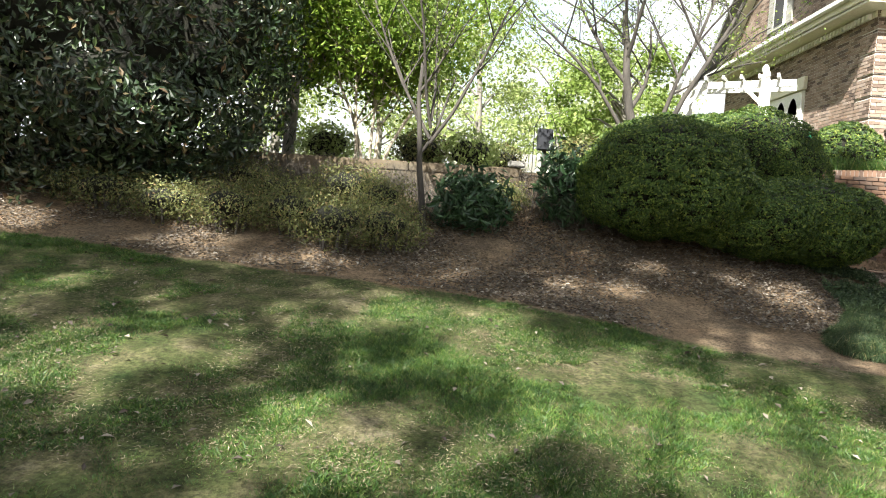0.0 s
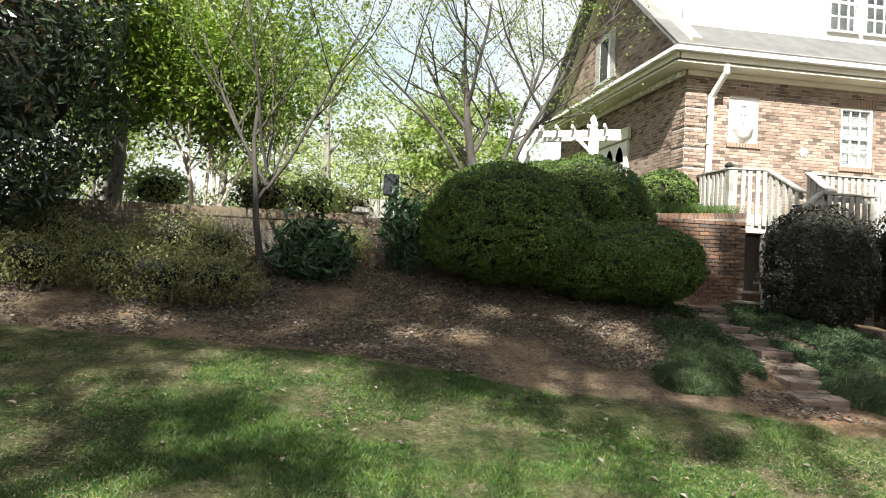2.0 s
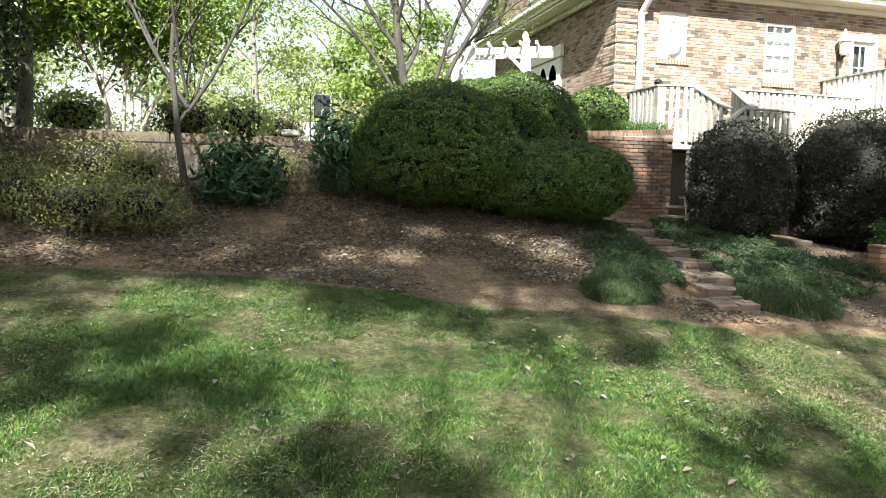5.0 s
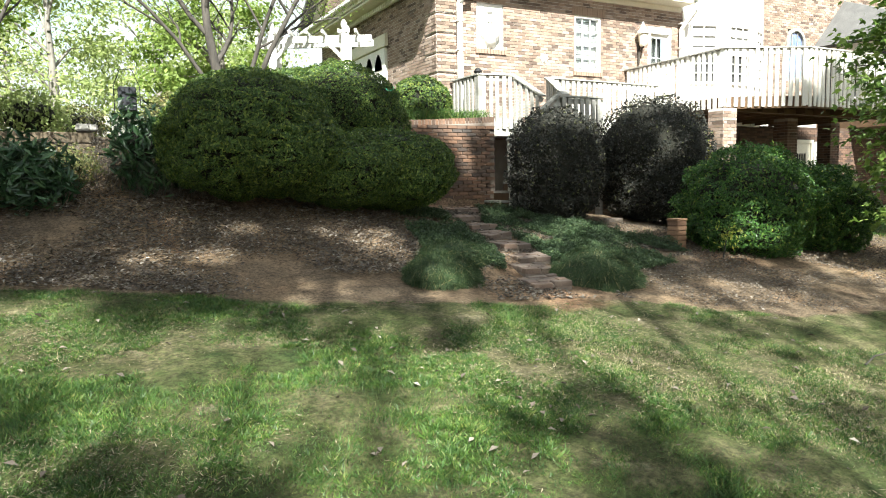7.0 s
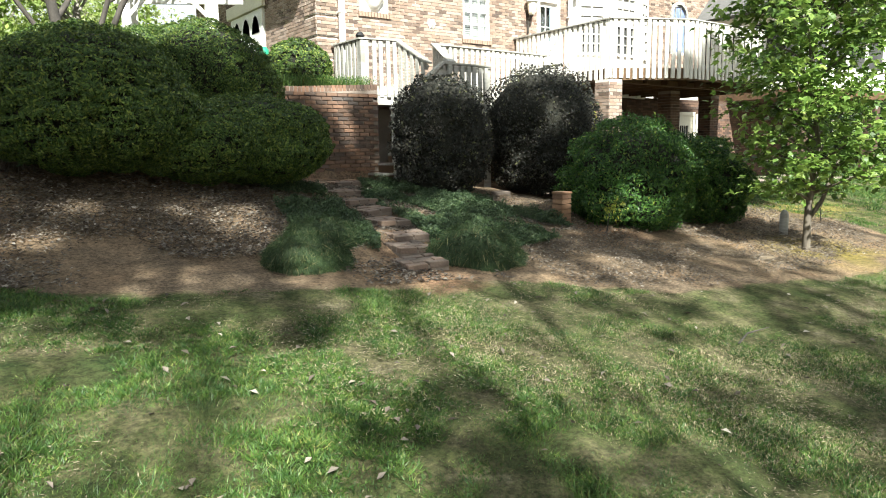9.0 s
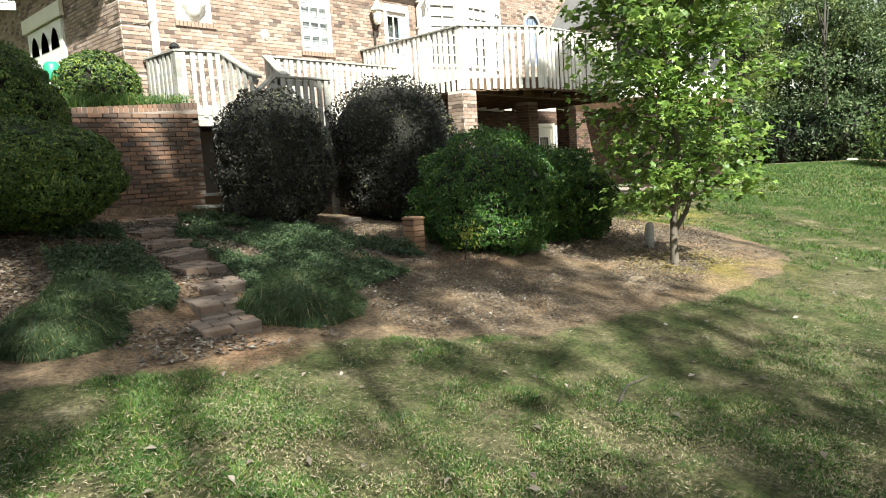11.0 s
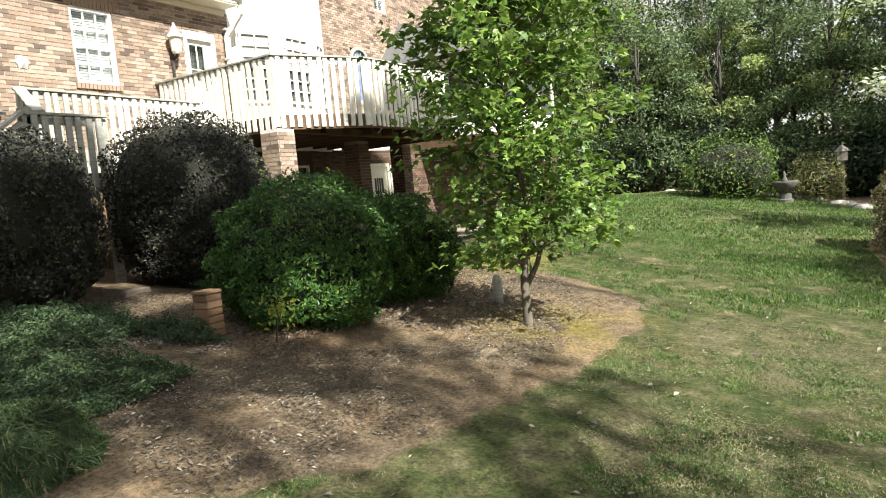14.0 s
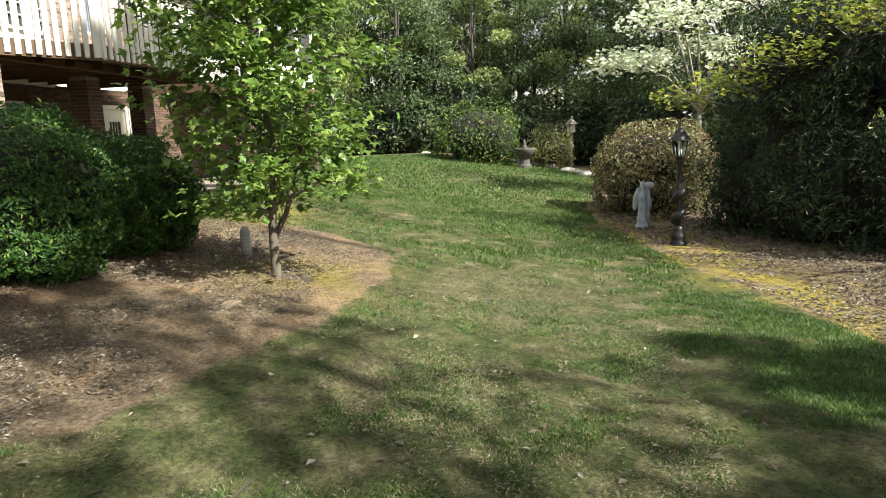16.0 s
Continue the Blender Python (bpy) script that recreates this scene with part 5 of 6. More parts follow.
# far woods at the end of the lawn
wr = random.Random(5)
for k in range(34):
    ang = k / 33
    x = 46 - 16 * max(0, ang - 0.72) / 0.28 + wr.uniform(-2.5, 4) + (6 if k % 3 == 0 else 0)
    y = 24 - 34 * ang + wr.uniform(-1.0, 1.0)
    h = wr.uniform(9, 14) + (6 if k % 3 == 0 else 0)
    cloud_tree("wood_tree", at(x, y), h, wr.uniform(2.6, 3.8), 7600, (0.2, 0.1), WOODS if k % 4 else PALE, "tall dark evergreen at the end of the lawn" if k % 4 else "tall yellow-green tree at the wood's edge", 60 + k, DARKBARK, low=0.06, group="wood trees")
for k in range(20):
    x, y = 55 + wr.uniform(-2, 4) - 9 * max(0, k / 19 - 0.75) / 0.25, 30 - 48 * k / 19 + wr.uniform(-1, 1)
    cloud_tree("wood_tree", at(x, y), wr.uniform(15, 20), wr.uniform(3.4, 4.4), 6000, (0.32, 0.17), WOODS if k % 3 else HEMLOCK, "tall shadowy evergreen deep in the wood", 330 + k, DARKBARK, low=0.04, group="wood trees")
# understory at the wood's edge
for k in range(16):
    y = 21 - 28 * k / 15
    x = 43 - (3 if k > 11 else 0) + wr.uniform(-1.0, 1.5)
    s1 = wr.uniform(1.6, 2.4)
    shrub("understory_shrub", at(x, y), [(0, 0, s1 * 0.6, 1.8, 1.6, s1)], 2600, (0.26, 0.14), HEMLOCK if k % 3 else WOODS, "dense shrub in the shade of the wood", seed=120 + k, core=0.85, lump=0.3, freq=3.0, group="understory shrubs")
shrub("spreading_shrub", at(37.5, 6.2), [(0, 0, 1.1, 2.6, 2.2, 1.7)], 6000, (0.16, 0.06), YEW, "broad soft green shrub at the end of the lawn", seed=140, core=0.75, lump=0.3, deep=0.3)
shrub("spreading_shrub", at(38.5, 2.8), [(0, 0, 0.8, 1.3, 1.2, 1.2)], 3000, (0.2, 0.05), AZALEA, "twiggy yellowish shrub beside the birdhouse", seed=141, core=0.5, lump=0.4, deep=0.5)
# unseen trees added behind the walker so that their shade falls over the yard
FAR_SHADE = ((-5, 9.8, 2.6, 6500), (-6.5, 12.5, 2.6, 5000), (-1.4, 9.6, 2.6, 2600), (2.6, 9.3, 2.9, 4400), (5.0, 10.0, 2.4, 3600), (6.8, 10.6, 1.8, 2400), (9.6, 11.4, 2.0, 3600), (9.8, 7.6, 1.4, 1500), (7.0, 12.2, 1.3, 1800), (11.2, 9.6, 1.7, 2400), (20.0, 13.6, 1.4, 2600), (16.2, 10.8, 2.0, 3600), (19.6, 11.4, 2.0, 3000))
for k, (x, y, rad, thick) in enumerate(FAR_SHADE):   # set back along the sunlight from where their shade falls
    cloud_tree("unseen_shade_tree", at(x - 8.0, y - 21.2), 24, rad * 0.85, int(thick * 0.72), (0.3, 0.2), SPRING if k % 2 else MAPLE, "unseen tall leafy tree added to shade the bank and under the deck", 160 + k, BARK, low=0.87, group="shade trees", lumps=24, trunk=0.035, spray=(0.2, 0.36))
SUNNY = ((0.3, 6.0, 0.85, 0.35), (0.95, 5.3, 0.35, 0.5), (1.3, 8.1, 0.5, 0.2), (2.4, 7.3, 0.25, 0.18), (-2.0, 7.3, 0.8, 0.2), (1.85, 5.05, 0.4, 0.3), (1.1, 4.55, 0.28, 0.4), (2.45, 4.4, 0.5, 0.3), (2.8, 3.3, 0.4, 0.4), (2.0, 3.9, 0.3, 0.25), (4.5, 4.6, 0.65, 0.32), (5.3, 4.75, 0.5, 0.3), (4.3, 5.15, 0.35, 0.25), (-1.9, 4.6, 0.55, 0.35), (-2.6, 4.0, 0.5, 0.35), (-0.4, 3.6, 0.45, 0.35), (7.6, 4.0, 0.3, 0.25), (9.0, 6.8, 0.5, 0.3), (6.6, 3.3, 0.35, 0.25), (10.2, 2.9, 0.7, 0.4), (3.6, 3.9, 0.3, 0.25), (5.6, 3.6, 0.3, 0.2))


def canopy_tree(x0, x1, y0, y1, seed, leaves, label, stout=1.0):
    """An unseen tree added behind the walker to shade a stretch of lawn: twigs of leaves, with gaps that let the sun
    through.
    """
    r = np.random.default_rng(seed)
    way = (sun_way.x / sun_way.z, sun_way.y / sun_way.z)
    hub = ((x0 + x1) / 2 + way[0] * 13.5, (y0 + y1) / 2 + way[1] * 13.5)
    t = thing("unseen_shade_tree", at(*hub), label, "tree", "shade trees")
    bm, P = bmesh.new(), []
    tube(bm, [(0, 0, -0.3), (0.1, 0.05, 5.0), (0, 0.1, 10.0), (0.05, 0, 13.2)], [0.13 * stout, 0.09 * stout, 0.045 * stout, 0.015], 8)
    for gx in np.arange(x0, x1, 0.5):
        for gy in np.arange(y0, y1, 0.5):
            x, y = gx + r.uniform(-0.22, 0.22), gy + r.uniform(-0.22, 0.22)
            if any(((x - a) / (c + 0.2)) ** 2 + ((y - b1) / (d + 0.2)) ** 2 < 1 for a, b1, c, d in SUNNY):
                continue
            g, h = gz(x, y), r.uniform(12.6, 14.4)
            c = np.array((x + way[0] * h - hub[0], y + way[1] * h - hub[1], g + h - t.location.z))
            if r.random() < 0.3:
                tube(bm, [(0.03, 0.05, 9.5 + 2.5 * r.random()), tuple(c * (0.5, 0.5, 0.92)), tuple(c)], [0.03 * stout, 0.02 * stout, 0.006], 4)
            k = int(leaves * r.uniform(0.6, 1.4))
            P.append(c + unit(r.normal(size=(k, 3))) * r.random((k, 1)) ** 0.5 * r.uniform(0.3, 0.48))
    part("trunk", bm, BARK, t, smooth=True)
    P = np.concatenate(P)
    v, f = leaf_mesh(P, np.tile((0, 0, 1.0), (len(P), 1)), 0.2, 0.13, r, 0.8, 0.2, 0.2)
    piece("crown", v, f, LEUCO, t)


canopy_tree(-6.0, -0.2, 1.2, 7.4, 301, 58, "unseen broad leafy tree added to shade the lawn")
canopy_tree(-0.2, 4.0, 1.2, 7.4, 302, 46, "unseen broad leafy tree added to dapple the lawn")
canopy_tree(4.0, 10.2, 0.9, 6.9, 303, 17, "unseen broad light-crowned tree added to dapple the lawn")
canopy_tree(4.0, 9.2, 6.0, 8.9, 305, 32, "unseen slender leafy tree added to shade the path and the bank", 0.45)
canopy_tree(6.6, 10.8, -1.9, 0.7, 304, 60, "unseen broad leafy tree added to shade the lawn's edge")

# ---- south bed ----
shrub("hemlock", at(18.2, -2.6), [(0, 0, 1.0, 1.9, 1.7, 1.9), (0.1, 0, 2.9, 1.6, 1.5, 1.9), (0.9, 0.9, 0.9, 1.1, 0.9, 1.3), (-1.2, -1.3, 1.0, 1.7, 1.5, 1.8), (-1.0, -1.6, 3.0, 1.6, 1.5, 2.0)], 90000, (0.12, 0.03), HEMLOCK, "broad dark feathery conifer sweeping to the ground", "tree", seed=181, core=0.7, lump=0.42, deep=0.5, freq=5.5)
cloud_tree("hemlock", at(14.5, -5.5), 6.5, 2.2, 9000, (0.11, 0.03), HEMLOCK, "dark feathery conifer in the bed", 182, DARKBARK, low=0.1, lumps=34)
shrub("hydrangea", at(21.9, -0.2), [(0, 0, 1.25, 1.7, 1.5, 0.9), (0.1, 0.1, 0.55, 1.6, 1.4, 0.9)], 20000, (0.1, 0.04), HYDRANGEA, "rounded shrub browning below and pale green on top", seed=183, core=0.75, lump=0.25, deep=0.3)


def layered_tree(name, base, layers, bark, mat, label, seed, leaf, trunk):
    """A tree with its leaves in flat sprays; layers: (x, y, z, radius, leaves)."""
    r = np.random.default_rng(seed)
    t = thing(name, base, label, "tree")
    bm, P = bmesh.new(), []
    tube(bm, [(0, 0, -0.2), (0.1, 0.05, trunk * 0.5), (-0.05, 0.1, trunk)], [0.11, 0.085, 0.05], 8)
    part("trunk", bm, bark, t, smooth=True)
    for x, y, z, rad, count in layers:
        bm = bmesh.new()
        tube(bm, [(-0.02, 0.07, trunk * 0.75), (x * 0.5, y * 0.5, z * 0.9), (x, y, z)], [0.05, 0.03, 0.008], 5)
        for k in range(5):
            a = r.random() * 6.28
            tube(bm, [(x * 0.7, y * 0.7, z * 0.935), (x + rad * 0.8 * math.cos(a), y + rad * 0.8 * math.sin(a), z + r.normal() * 0.1)], [0.016, 0.004], 4)
        part("limb", bm, bark, t, smooth=True)
        a, d = r.random(count) * 6.28, rad * np.sqrt(r.random(count))
        P.append(np.c_[x + d * np.cos(a), y + d * np.sin(a), z + r.normal(size=count) * 0.14])
    P = np.concatenate(P)
    v, f = leaf_mesh(P, np.tile((0, 0, 1.0), (len(P), 1)), leaf[0], leaf[1], r, 0.4, 0.15, 0.1)
    piece("crown", v, f, mat, t)


layered_tree("dogwood", at(26.5, -2.0), [(-1.2, 2.2, 3.9, 1.2, 420), (0.4, 1.9, 4.2, 1.3, 420), (1.0, -0.8, 4.6, 1.4, 420), (-0.8, -1.2, 4.0, 1.3, 420), (0.2, 0.3, 5.6, 1.7, 480), (-1.5, 1.2, 5.0, 1.5, 350), (0.8, 2.0, 6.4, 1.6, 350), (0, -2.2, 5.8, 1.6, 350)], BARK, DOGWOOD, "white-flowering dogwood with layered branches", 190, (0.15, 0.13), 3.3)
layered_tree("redbud", at(19.5, -2.6), [(-1.4, 2.4, 2.7, 0.6, 170), (-2.0, 1.7, 2.9, 0.7, 200), (-2.8, 1.0, 3.3, 0.7, 180), (-3.2, -0.2, 3.7, 0.8, 200), (-2.4, 0.2, 3.9, 0.7, 160), (-2.0, 1.9, 4.6, 0.8, 160)], BARK, YELLOWLEAF, "slender tree with yellow-green new leaves", 191, (0.11, 0.09), 2.8)

# ---- bank planting ----
for k, (x, y, w, h) in enumerate(((-4.3, 8.7, 0.75, 0.42), (-3.35, 8.35, 0.65, 0.45), (-2.55, 8.3, 0.62, 0.5), (-1.75, 8.35, 0.6, 0.5), (-1.15, 7.95, 0.6, 0.55), (-0.55, 8.05, 0.5, 0.5), (-2.2, 9.3, 0.6, 0.4), (-1.3, 9.5, 0.6, 0.55), (-0.75, 9.2, 0.45, 0.5), (-2.9, 9.7, 0.6, 0.45), (0.9, 9.9, 0.4, 0.4))):
    shrub("azalea", at(x, y), [(0, 0, h * 0.62, w, w * 0.8, h * 0.6)], 3600, (0.04, 0.017), AZALEA, "sparse yellow-green azalea with bare woody twigs", seed=200 + k, core=0.5, lump=0.4, deep=0.6, freq=4, group="azaleas", stems=9)
shrub("leucothoe", at(0.45, 9.05), [(0, 0, 0.4, 0.5, 0.42, 0.4)], 1500, (0.15, 0.045), LEUCO, "low shrub of long glossy dark green leaves", seed=210, core=0.4, lump=0.5, deep=0.7, freq=4)
shrub("leucothoe", at(1.75, 9.7), [(0, 0, 0.6, 0.38, 0.36, 0.5), (0.15, -0.1, 0.2, 0.35, 0.3, 0.3)], 1300, (0.15, 0.045), LEUCO, "upright shrub of long glossy green leaves", seed=211, core=0.4, lump=0.5, deep=0.7, freq=4)


def blades(name, x, y, z, height, width, mat, r, label="", category="", lean=0.5, parent=None, kind="stuff", curl=0.0):
    """Single blades of grass, one triangle each (two where they curl over)."""
    k = len(x)
    a = r.random(k) * 6.283
    side = np.c_[np.cos(a), np.sin(a), 0 * a] * (width / 2)
    b2 = r.random(k) * 6.283
    out = np.c_[np.cos(b2), np.sin(b2), 0 * b2] * (height * lean * r.random(k))[:, None]
    base = np.c_[x, y, z]
    tip = base + out + np.c_[0 * a, 0 * a, height]
    if curl:
        mid = base + out * 0.5 + np.c_[0 * a, 0 * a, height]
        tip = base + out * 1.6 + np.c_[0 * a, 0 * a, height * (1 - curl)]
        v = np.stack([base - side, base + side, mid + side * 0.8, mid - side * 0.8, tip], 1).reshape(-1, 3)
        q = np.arange(k)[:, None] * 5
        f = np.concatenate([q + [0, 1, 2], q + [0, 2, 3], q + [3, 2, 4]])
    else:
        v = np.stack([base - side, base + side, tip], 1).reshape(-1, 3)
        f = np.arange(k * 3).reshape(-1, 3)
    ob = piece(name, v, f, mat, parent)
    return tagged(ob, label, category, kind=kind)


def clump(x, y, w, count, h, label, seed, group=""):
    """A dome of fine blades that arch outward and hang over the edge."""
    r = np.random.default_rng(seed)
    t = thing("mondo_clump", at(x, y), label, "grass clump", group)
    d = unit(r.normal(size=(count, 3)))
    d[:, 2] = np.abs(d[:, 2])
    lumpy = 0.8 + 0.3 * vnoise(d * 3.5 + seed) + 0.12 * r.random(count)
    p = d * (w, w * 0.8, h) * lumpy[:, None]
    p[:, 2] += ground_z(p[:, 0] + x, p[:, 1] + y) - t.location.z
    flow = d * (1, 1, 0) + np.c_[0 * lumpy, 0 * lumpy, -0.15 - 0.9 * (1 - d[:, 2])] + r.normal(size=(count, 3)) * 0.3
    v, f = leaf_mesh(p, d, 0.15, 0.0075, r, 0.55, 0.2, 0.0, unit(flow))
    piece("tuft", v, f, MONDO, t)
    # solid dark dome paints the shade between the blades
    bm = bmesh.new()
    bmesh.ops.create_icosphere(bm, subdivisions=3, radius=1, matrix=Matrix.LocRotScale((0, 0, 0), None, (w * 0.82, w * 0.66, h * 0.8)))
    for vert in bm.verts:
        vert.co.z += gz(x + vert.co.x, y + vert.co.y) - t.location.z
    part("shade_core", bm, SHADECORE, t, "solid dark dome standing in for shade among the blades", smooth=True)


clump(6.15, 6.05, 0.5, 15000, 0.3, "dense rounded clump of mondo grass beside the path", 220, "mondo clumps")
clump(4.35, 6.4, 0.42, 9000, 0.22, "dense arching clump of mondo grass beside the path", 221, "mondo clumps")
clump(4.85, 7.05, 0.42, 8000, 0.2, "mondo grass spilling over the step edge", 222, "mondo clumps")

# creeping groundcover over the bank
r = np.random.default_rng(230)
x, y = r.uniform(3.6, 9.3, 260000), r.uniform(5.6, 10.6, 260000)
pathx = np.interp(y, [s[1] for s in STEPS], [s[0] for s in STEPS])
off = x - pathx
right = (off > 0.3) & (off < 3.3) & (y > 6.1 + 0.25 * (x - 6.3)) & (x < 8.75)
leftside = (off < -0.36) & (off > -1.3) & (y > 6.4) & (y < 9.6)
dens = vnoise(np.c_[x * 1.6, y * 1.6, 0 * x + 3]) + 0.25 * vnoise(np.c_[x * 5, y * 5, 0 * x + 7])
keep = (right | leftside) & (dens > 0.4 + 0.14 * r.random(len(x)))
x, y = x[keep], y[keep]
v, f = leaf_mesh(np.c_[x, y, ground_z(x, y) + 0.02 + (0.05 + 0.22 * np.clip(vnoise(np.c_[x * 7, y * 7, 0 * x + 17]) - 0.35, 0, 1)) * r.random(len(x)) ** 0.6], np.tile((0, 0, 1.0), (len(x), 1)), 0.044, 0.014, r, 0.9)
tagged(piece("groundcover", v, f, IVY), "low creeping evergreen groundcover over the bank", "groundcover", kind="stuff")

# dry stalks on the upper bank
x, y = r.uniform(-3.6, 2.6, 11000), r.uniform(9.4, 10.95, 11000)
keep = vnoise(np.c_[x * 1.5, y * 1.5, 0 * x + 21]) > 0.42
x, y = x[keep], y[keep]
blades("dry_stalks", x, y, ground_z(x, y), r.uniform(0.12, 0.55, len(x)), 0.008, DRY, r, "thicket of brown leafless stalks on the bank", "stalks", 2.2)
# liriope along the top of the brick wall
x, y = r.uniform(5.7, 8.02, 1900), r.uniform(11.34, 11.9, 1900)
blades("liriope", x, y, ground_z(np.minimum(x, 7.7), y + 0.1), r.uniform(0.12, 0.3, len(x)), 0.009, GRASS, r, "bright green strappy border along the brick wall", "border plants", 1.5, curl=0.5)


# dry leaves
def litter(name, count, x0, x1, y0, y1, seed, size, label, thin=0.42, lawn=False, freq=1.4):
    r = np.random.default_rng(seed)
    x, y = r.uniform(x0, x1, count), r.uniform(y0, y1, count)
    keep = (turf_at(x, y) > 0.6 if lawn else turf_at(x, y) < 0.45) & (vnoise(np.c_[x * freq, y * freq, 0 * x + seed]) + 0.3 * r.random(count) > thin + 0.15)
    x, y = x[keep], y[keep]
    v, f = leaf_mesh(np.c_[x, y, ground_z(x, y) + 0.02 + 0.015 * r.random(len(x))], np.tile((0, 0, 1.0), (len(x), 1)), *size, r, 0.3, 0.3)
    return tagged(piece(name, v, f, LITTER), label, "leaf litter", kind="stuff")


litter("leaf_litter", 105000, -7, 6.0, 5.3, 11.0, 240, (0.046, 0.022), "drifts of dry grey-brown leaves over the bank", 0.36)
litter("leaf_litter", 26000, 6.0, 8.7, 6.9, 10.8, 244, (0.042, 0.02), "dry grey leaves caught in the groundcover", 0.36)
litter("leaf_litter", 46000, 6.5, 15.5, 4.4, 9.5, 241, (0.034, 0.015), "dry pale leaves under the hedge and maple", 0.4, False, 1.6)
litter("leaf_litter", 40000, 10, 26, -6, 1.4, 242, (0.06, 0.03), "dry leaves under the conifers", 0.3)
litter("fallen_leaves", 1500, -5, 18, 0.3, 8, 243, (0.055, 0.03), "single fallen leaves scattered on the lawn", 0.1, True)

# lawn blades
def lawn(name, count, x0, x1, y0, y1, seed, height, width, bare=0.36, mat=GRASS):
    r = np.random.default_rng(seed)
    x, y = r.uniform(x0, x1, count), r.uniform(y0, y1, count)
    patch = vnoise(np.c_[x * 0.8, y * 0.8, 0 * x + 40]) * 0.4 + vnoise(np.c_[x * 3.2, y * 3.2, 0 * x + 50]) * 0.35 + vnoise(np.c_[x * 9, y * 9, 0 * x + 55]) * 0.25
    keep = (turf_at(x, y) + 0.5 * (vnoise(np.c_[x * 3, y * 3, 0 * x + 60]) - 0.5) > 0.55) & (patch > bare + 0.2 * r.random(count) + 0.07 * np.clip((x - 4) / 3, 0, 1) * (x < 14))
    x, y, patch = x[keep], y[keep], patch[keep]
    h = height * (0.5 + 1.3 * np.clip(patch - 0.3, 0, 0.6)) * r.uniform(0.6, 1.4, len(x))
    blades(name, x, y, ground_z(x, y) - 0.005, h, width, mat, r, "thin patchy lawn of short green grass", "grass", 1.4)


def tufts(count, x0, x1, y0, y1, seed, height, bare, each=20, spread=0.035):
    """Grass standing in small tufts, thicker and taller where the turf is good."""
    r = np.random.default_rng(seed)
    x, y = r.uniform(x0, x1, count), r.uniform(y0, y1, count)
    patch = vnoise(np.c_[x * 0.8, y * 0.8, 0 * x + 40]) * 0.4 + vnoise(np.c_[x * 3.2, y * 3.2, 0 * x + 50]) * 0.4 + vnoise(np.c_[x * 7, y * 7, 0 * x + 58]) * 0.2
    good = (turf_at(x, y) + 0.5 * (vnoise(np.c_[x * 3, y * 3, 0 * x + 60]) - 0.5) > 0.55) & (patch > bare + 0.12 * r.random(count))
    x, y, patch = x[good], y[good], patch[good]
    size = r.uniform(0.6, 1.5, len(x)) * (0.55 + 1.5 * np.clip(patch - 0.3, 0, 0.5))
    n1 = len(x) * each
    a, d = r.random(n1) * 6.283, np.sqrt(r.random(n1))
    big = np.repeat(size, each)
    px, py = d * np.cos(a) * spread * big, d * np.sin(a) * spread * big
    gx, gy = np.repeat(x, each) + px, np.repeat(y, each) + py
    h = height * big * r.uniform(0.55, 1.15, n1)
    out = np.c_[px, py, 0 * px] * 0.9 + r.normal(size=(n1, 3)) * (0.012, 0.012, 0)
    turn = r.random(n1) * 6.283
    side = np.c_[np.cos(turn), np.sin(turn), 0 * turn] * 0.004
    base = np.c_[gx, gy, ground_z(gx, gy) - 0.005]
    v = np.stack([base - side, base + side, base + out + np.c_[0 * h, 0 * h, h]], 1).reshape(-1, 3)
    tagged(piece("grass_tufts", v, np.arange(n1 * 3).reshape(-1, 3), GRASS), "uneven tufts of green grass in a patchy lawn", "grass", kind="stuff")


tufts(34000, -5.5, 4.6, 1.6, 7.6, 270, 0.03, 0.34, 18, 0.042)
tufts(20000, 4.6, 13.0, 0.8, 7.6, 271, 0.026, 0.4, 16, 0.04)
tufts(6000, 6.5, 13.0, -2.2, 0.8, 272, 0.034, 0.36, 16, 0.045)
lawn("lawn_grass", 220000, -5.5, 5.0, 1.6, 7.6, 250, 0.022, 0.008, 0.3)
lawn("lawn_grass", 130000, 3.0, 12.5, 1.6, 7.6, 256, 0.024, 0.008, 0.38)
lawn("dry_lawn_grass", 330000, 4.4, 13.0, 1.2, 7.6, 257, 0.018, 0.008, 0.2, DRYGRASS)
lawn("lawn_grass", 120000, 12.5, 22, 0.3, 11, 251, 0.055, 0.018, 0.3)
lawn("lawn_grass", 90000, 7, 12.5, -2.2, 1.6, 253, 0.03, 0.01, 0.26)
lawn("lawn_grass", 80000, 22, 42, 0.5, 20, 252, 0.08, 0.04, 0.2)
# dead straw lying in the lawn
r = np.random.default_rng(255)
x, y = r.uniform(-5, 14, 260000), r.uniform(1.0, 7.2, 260000)
keep = (turf_at(x, y) > 0.4) & (vnoise(np.c_[x * 1.1, y * 1.1, 0 * x + 77]) + 0.5 * r.random(len(x)) > 0.75)
x, y = x[keep], y[keep]
v, f = leaf_mesh(np.c_[x, y, ground_z(x, y) + 0.012 + 0.012 * r.random(len(x))], np.tile((0, 0, 1.0), (len(x), 1)), 0.03, 0.0045, r, 0.25, 0.1)
tagged(piece("lawn_straw", v, f, STRAW), "dead straw lying between the grass", "straw", kind="stuff")

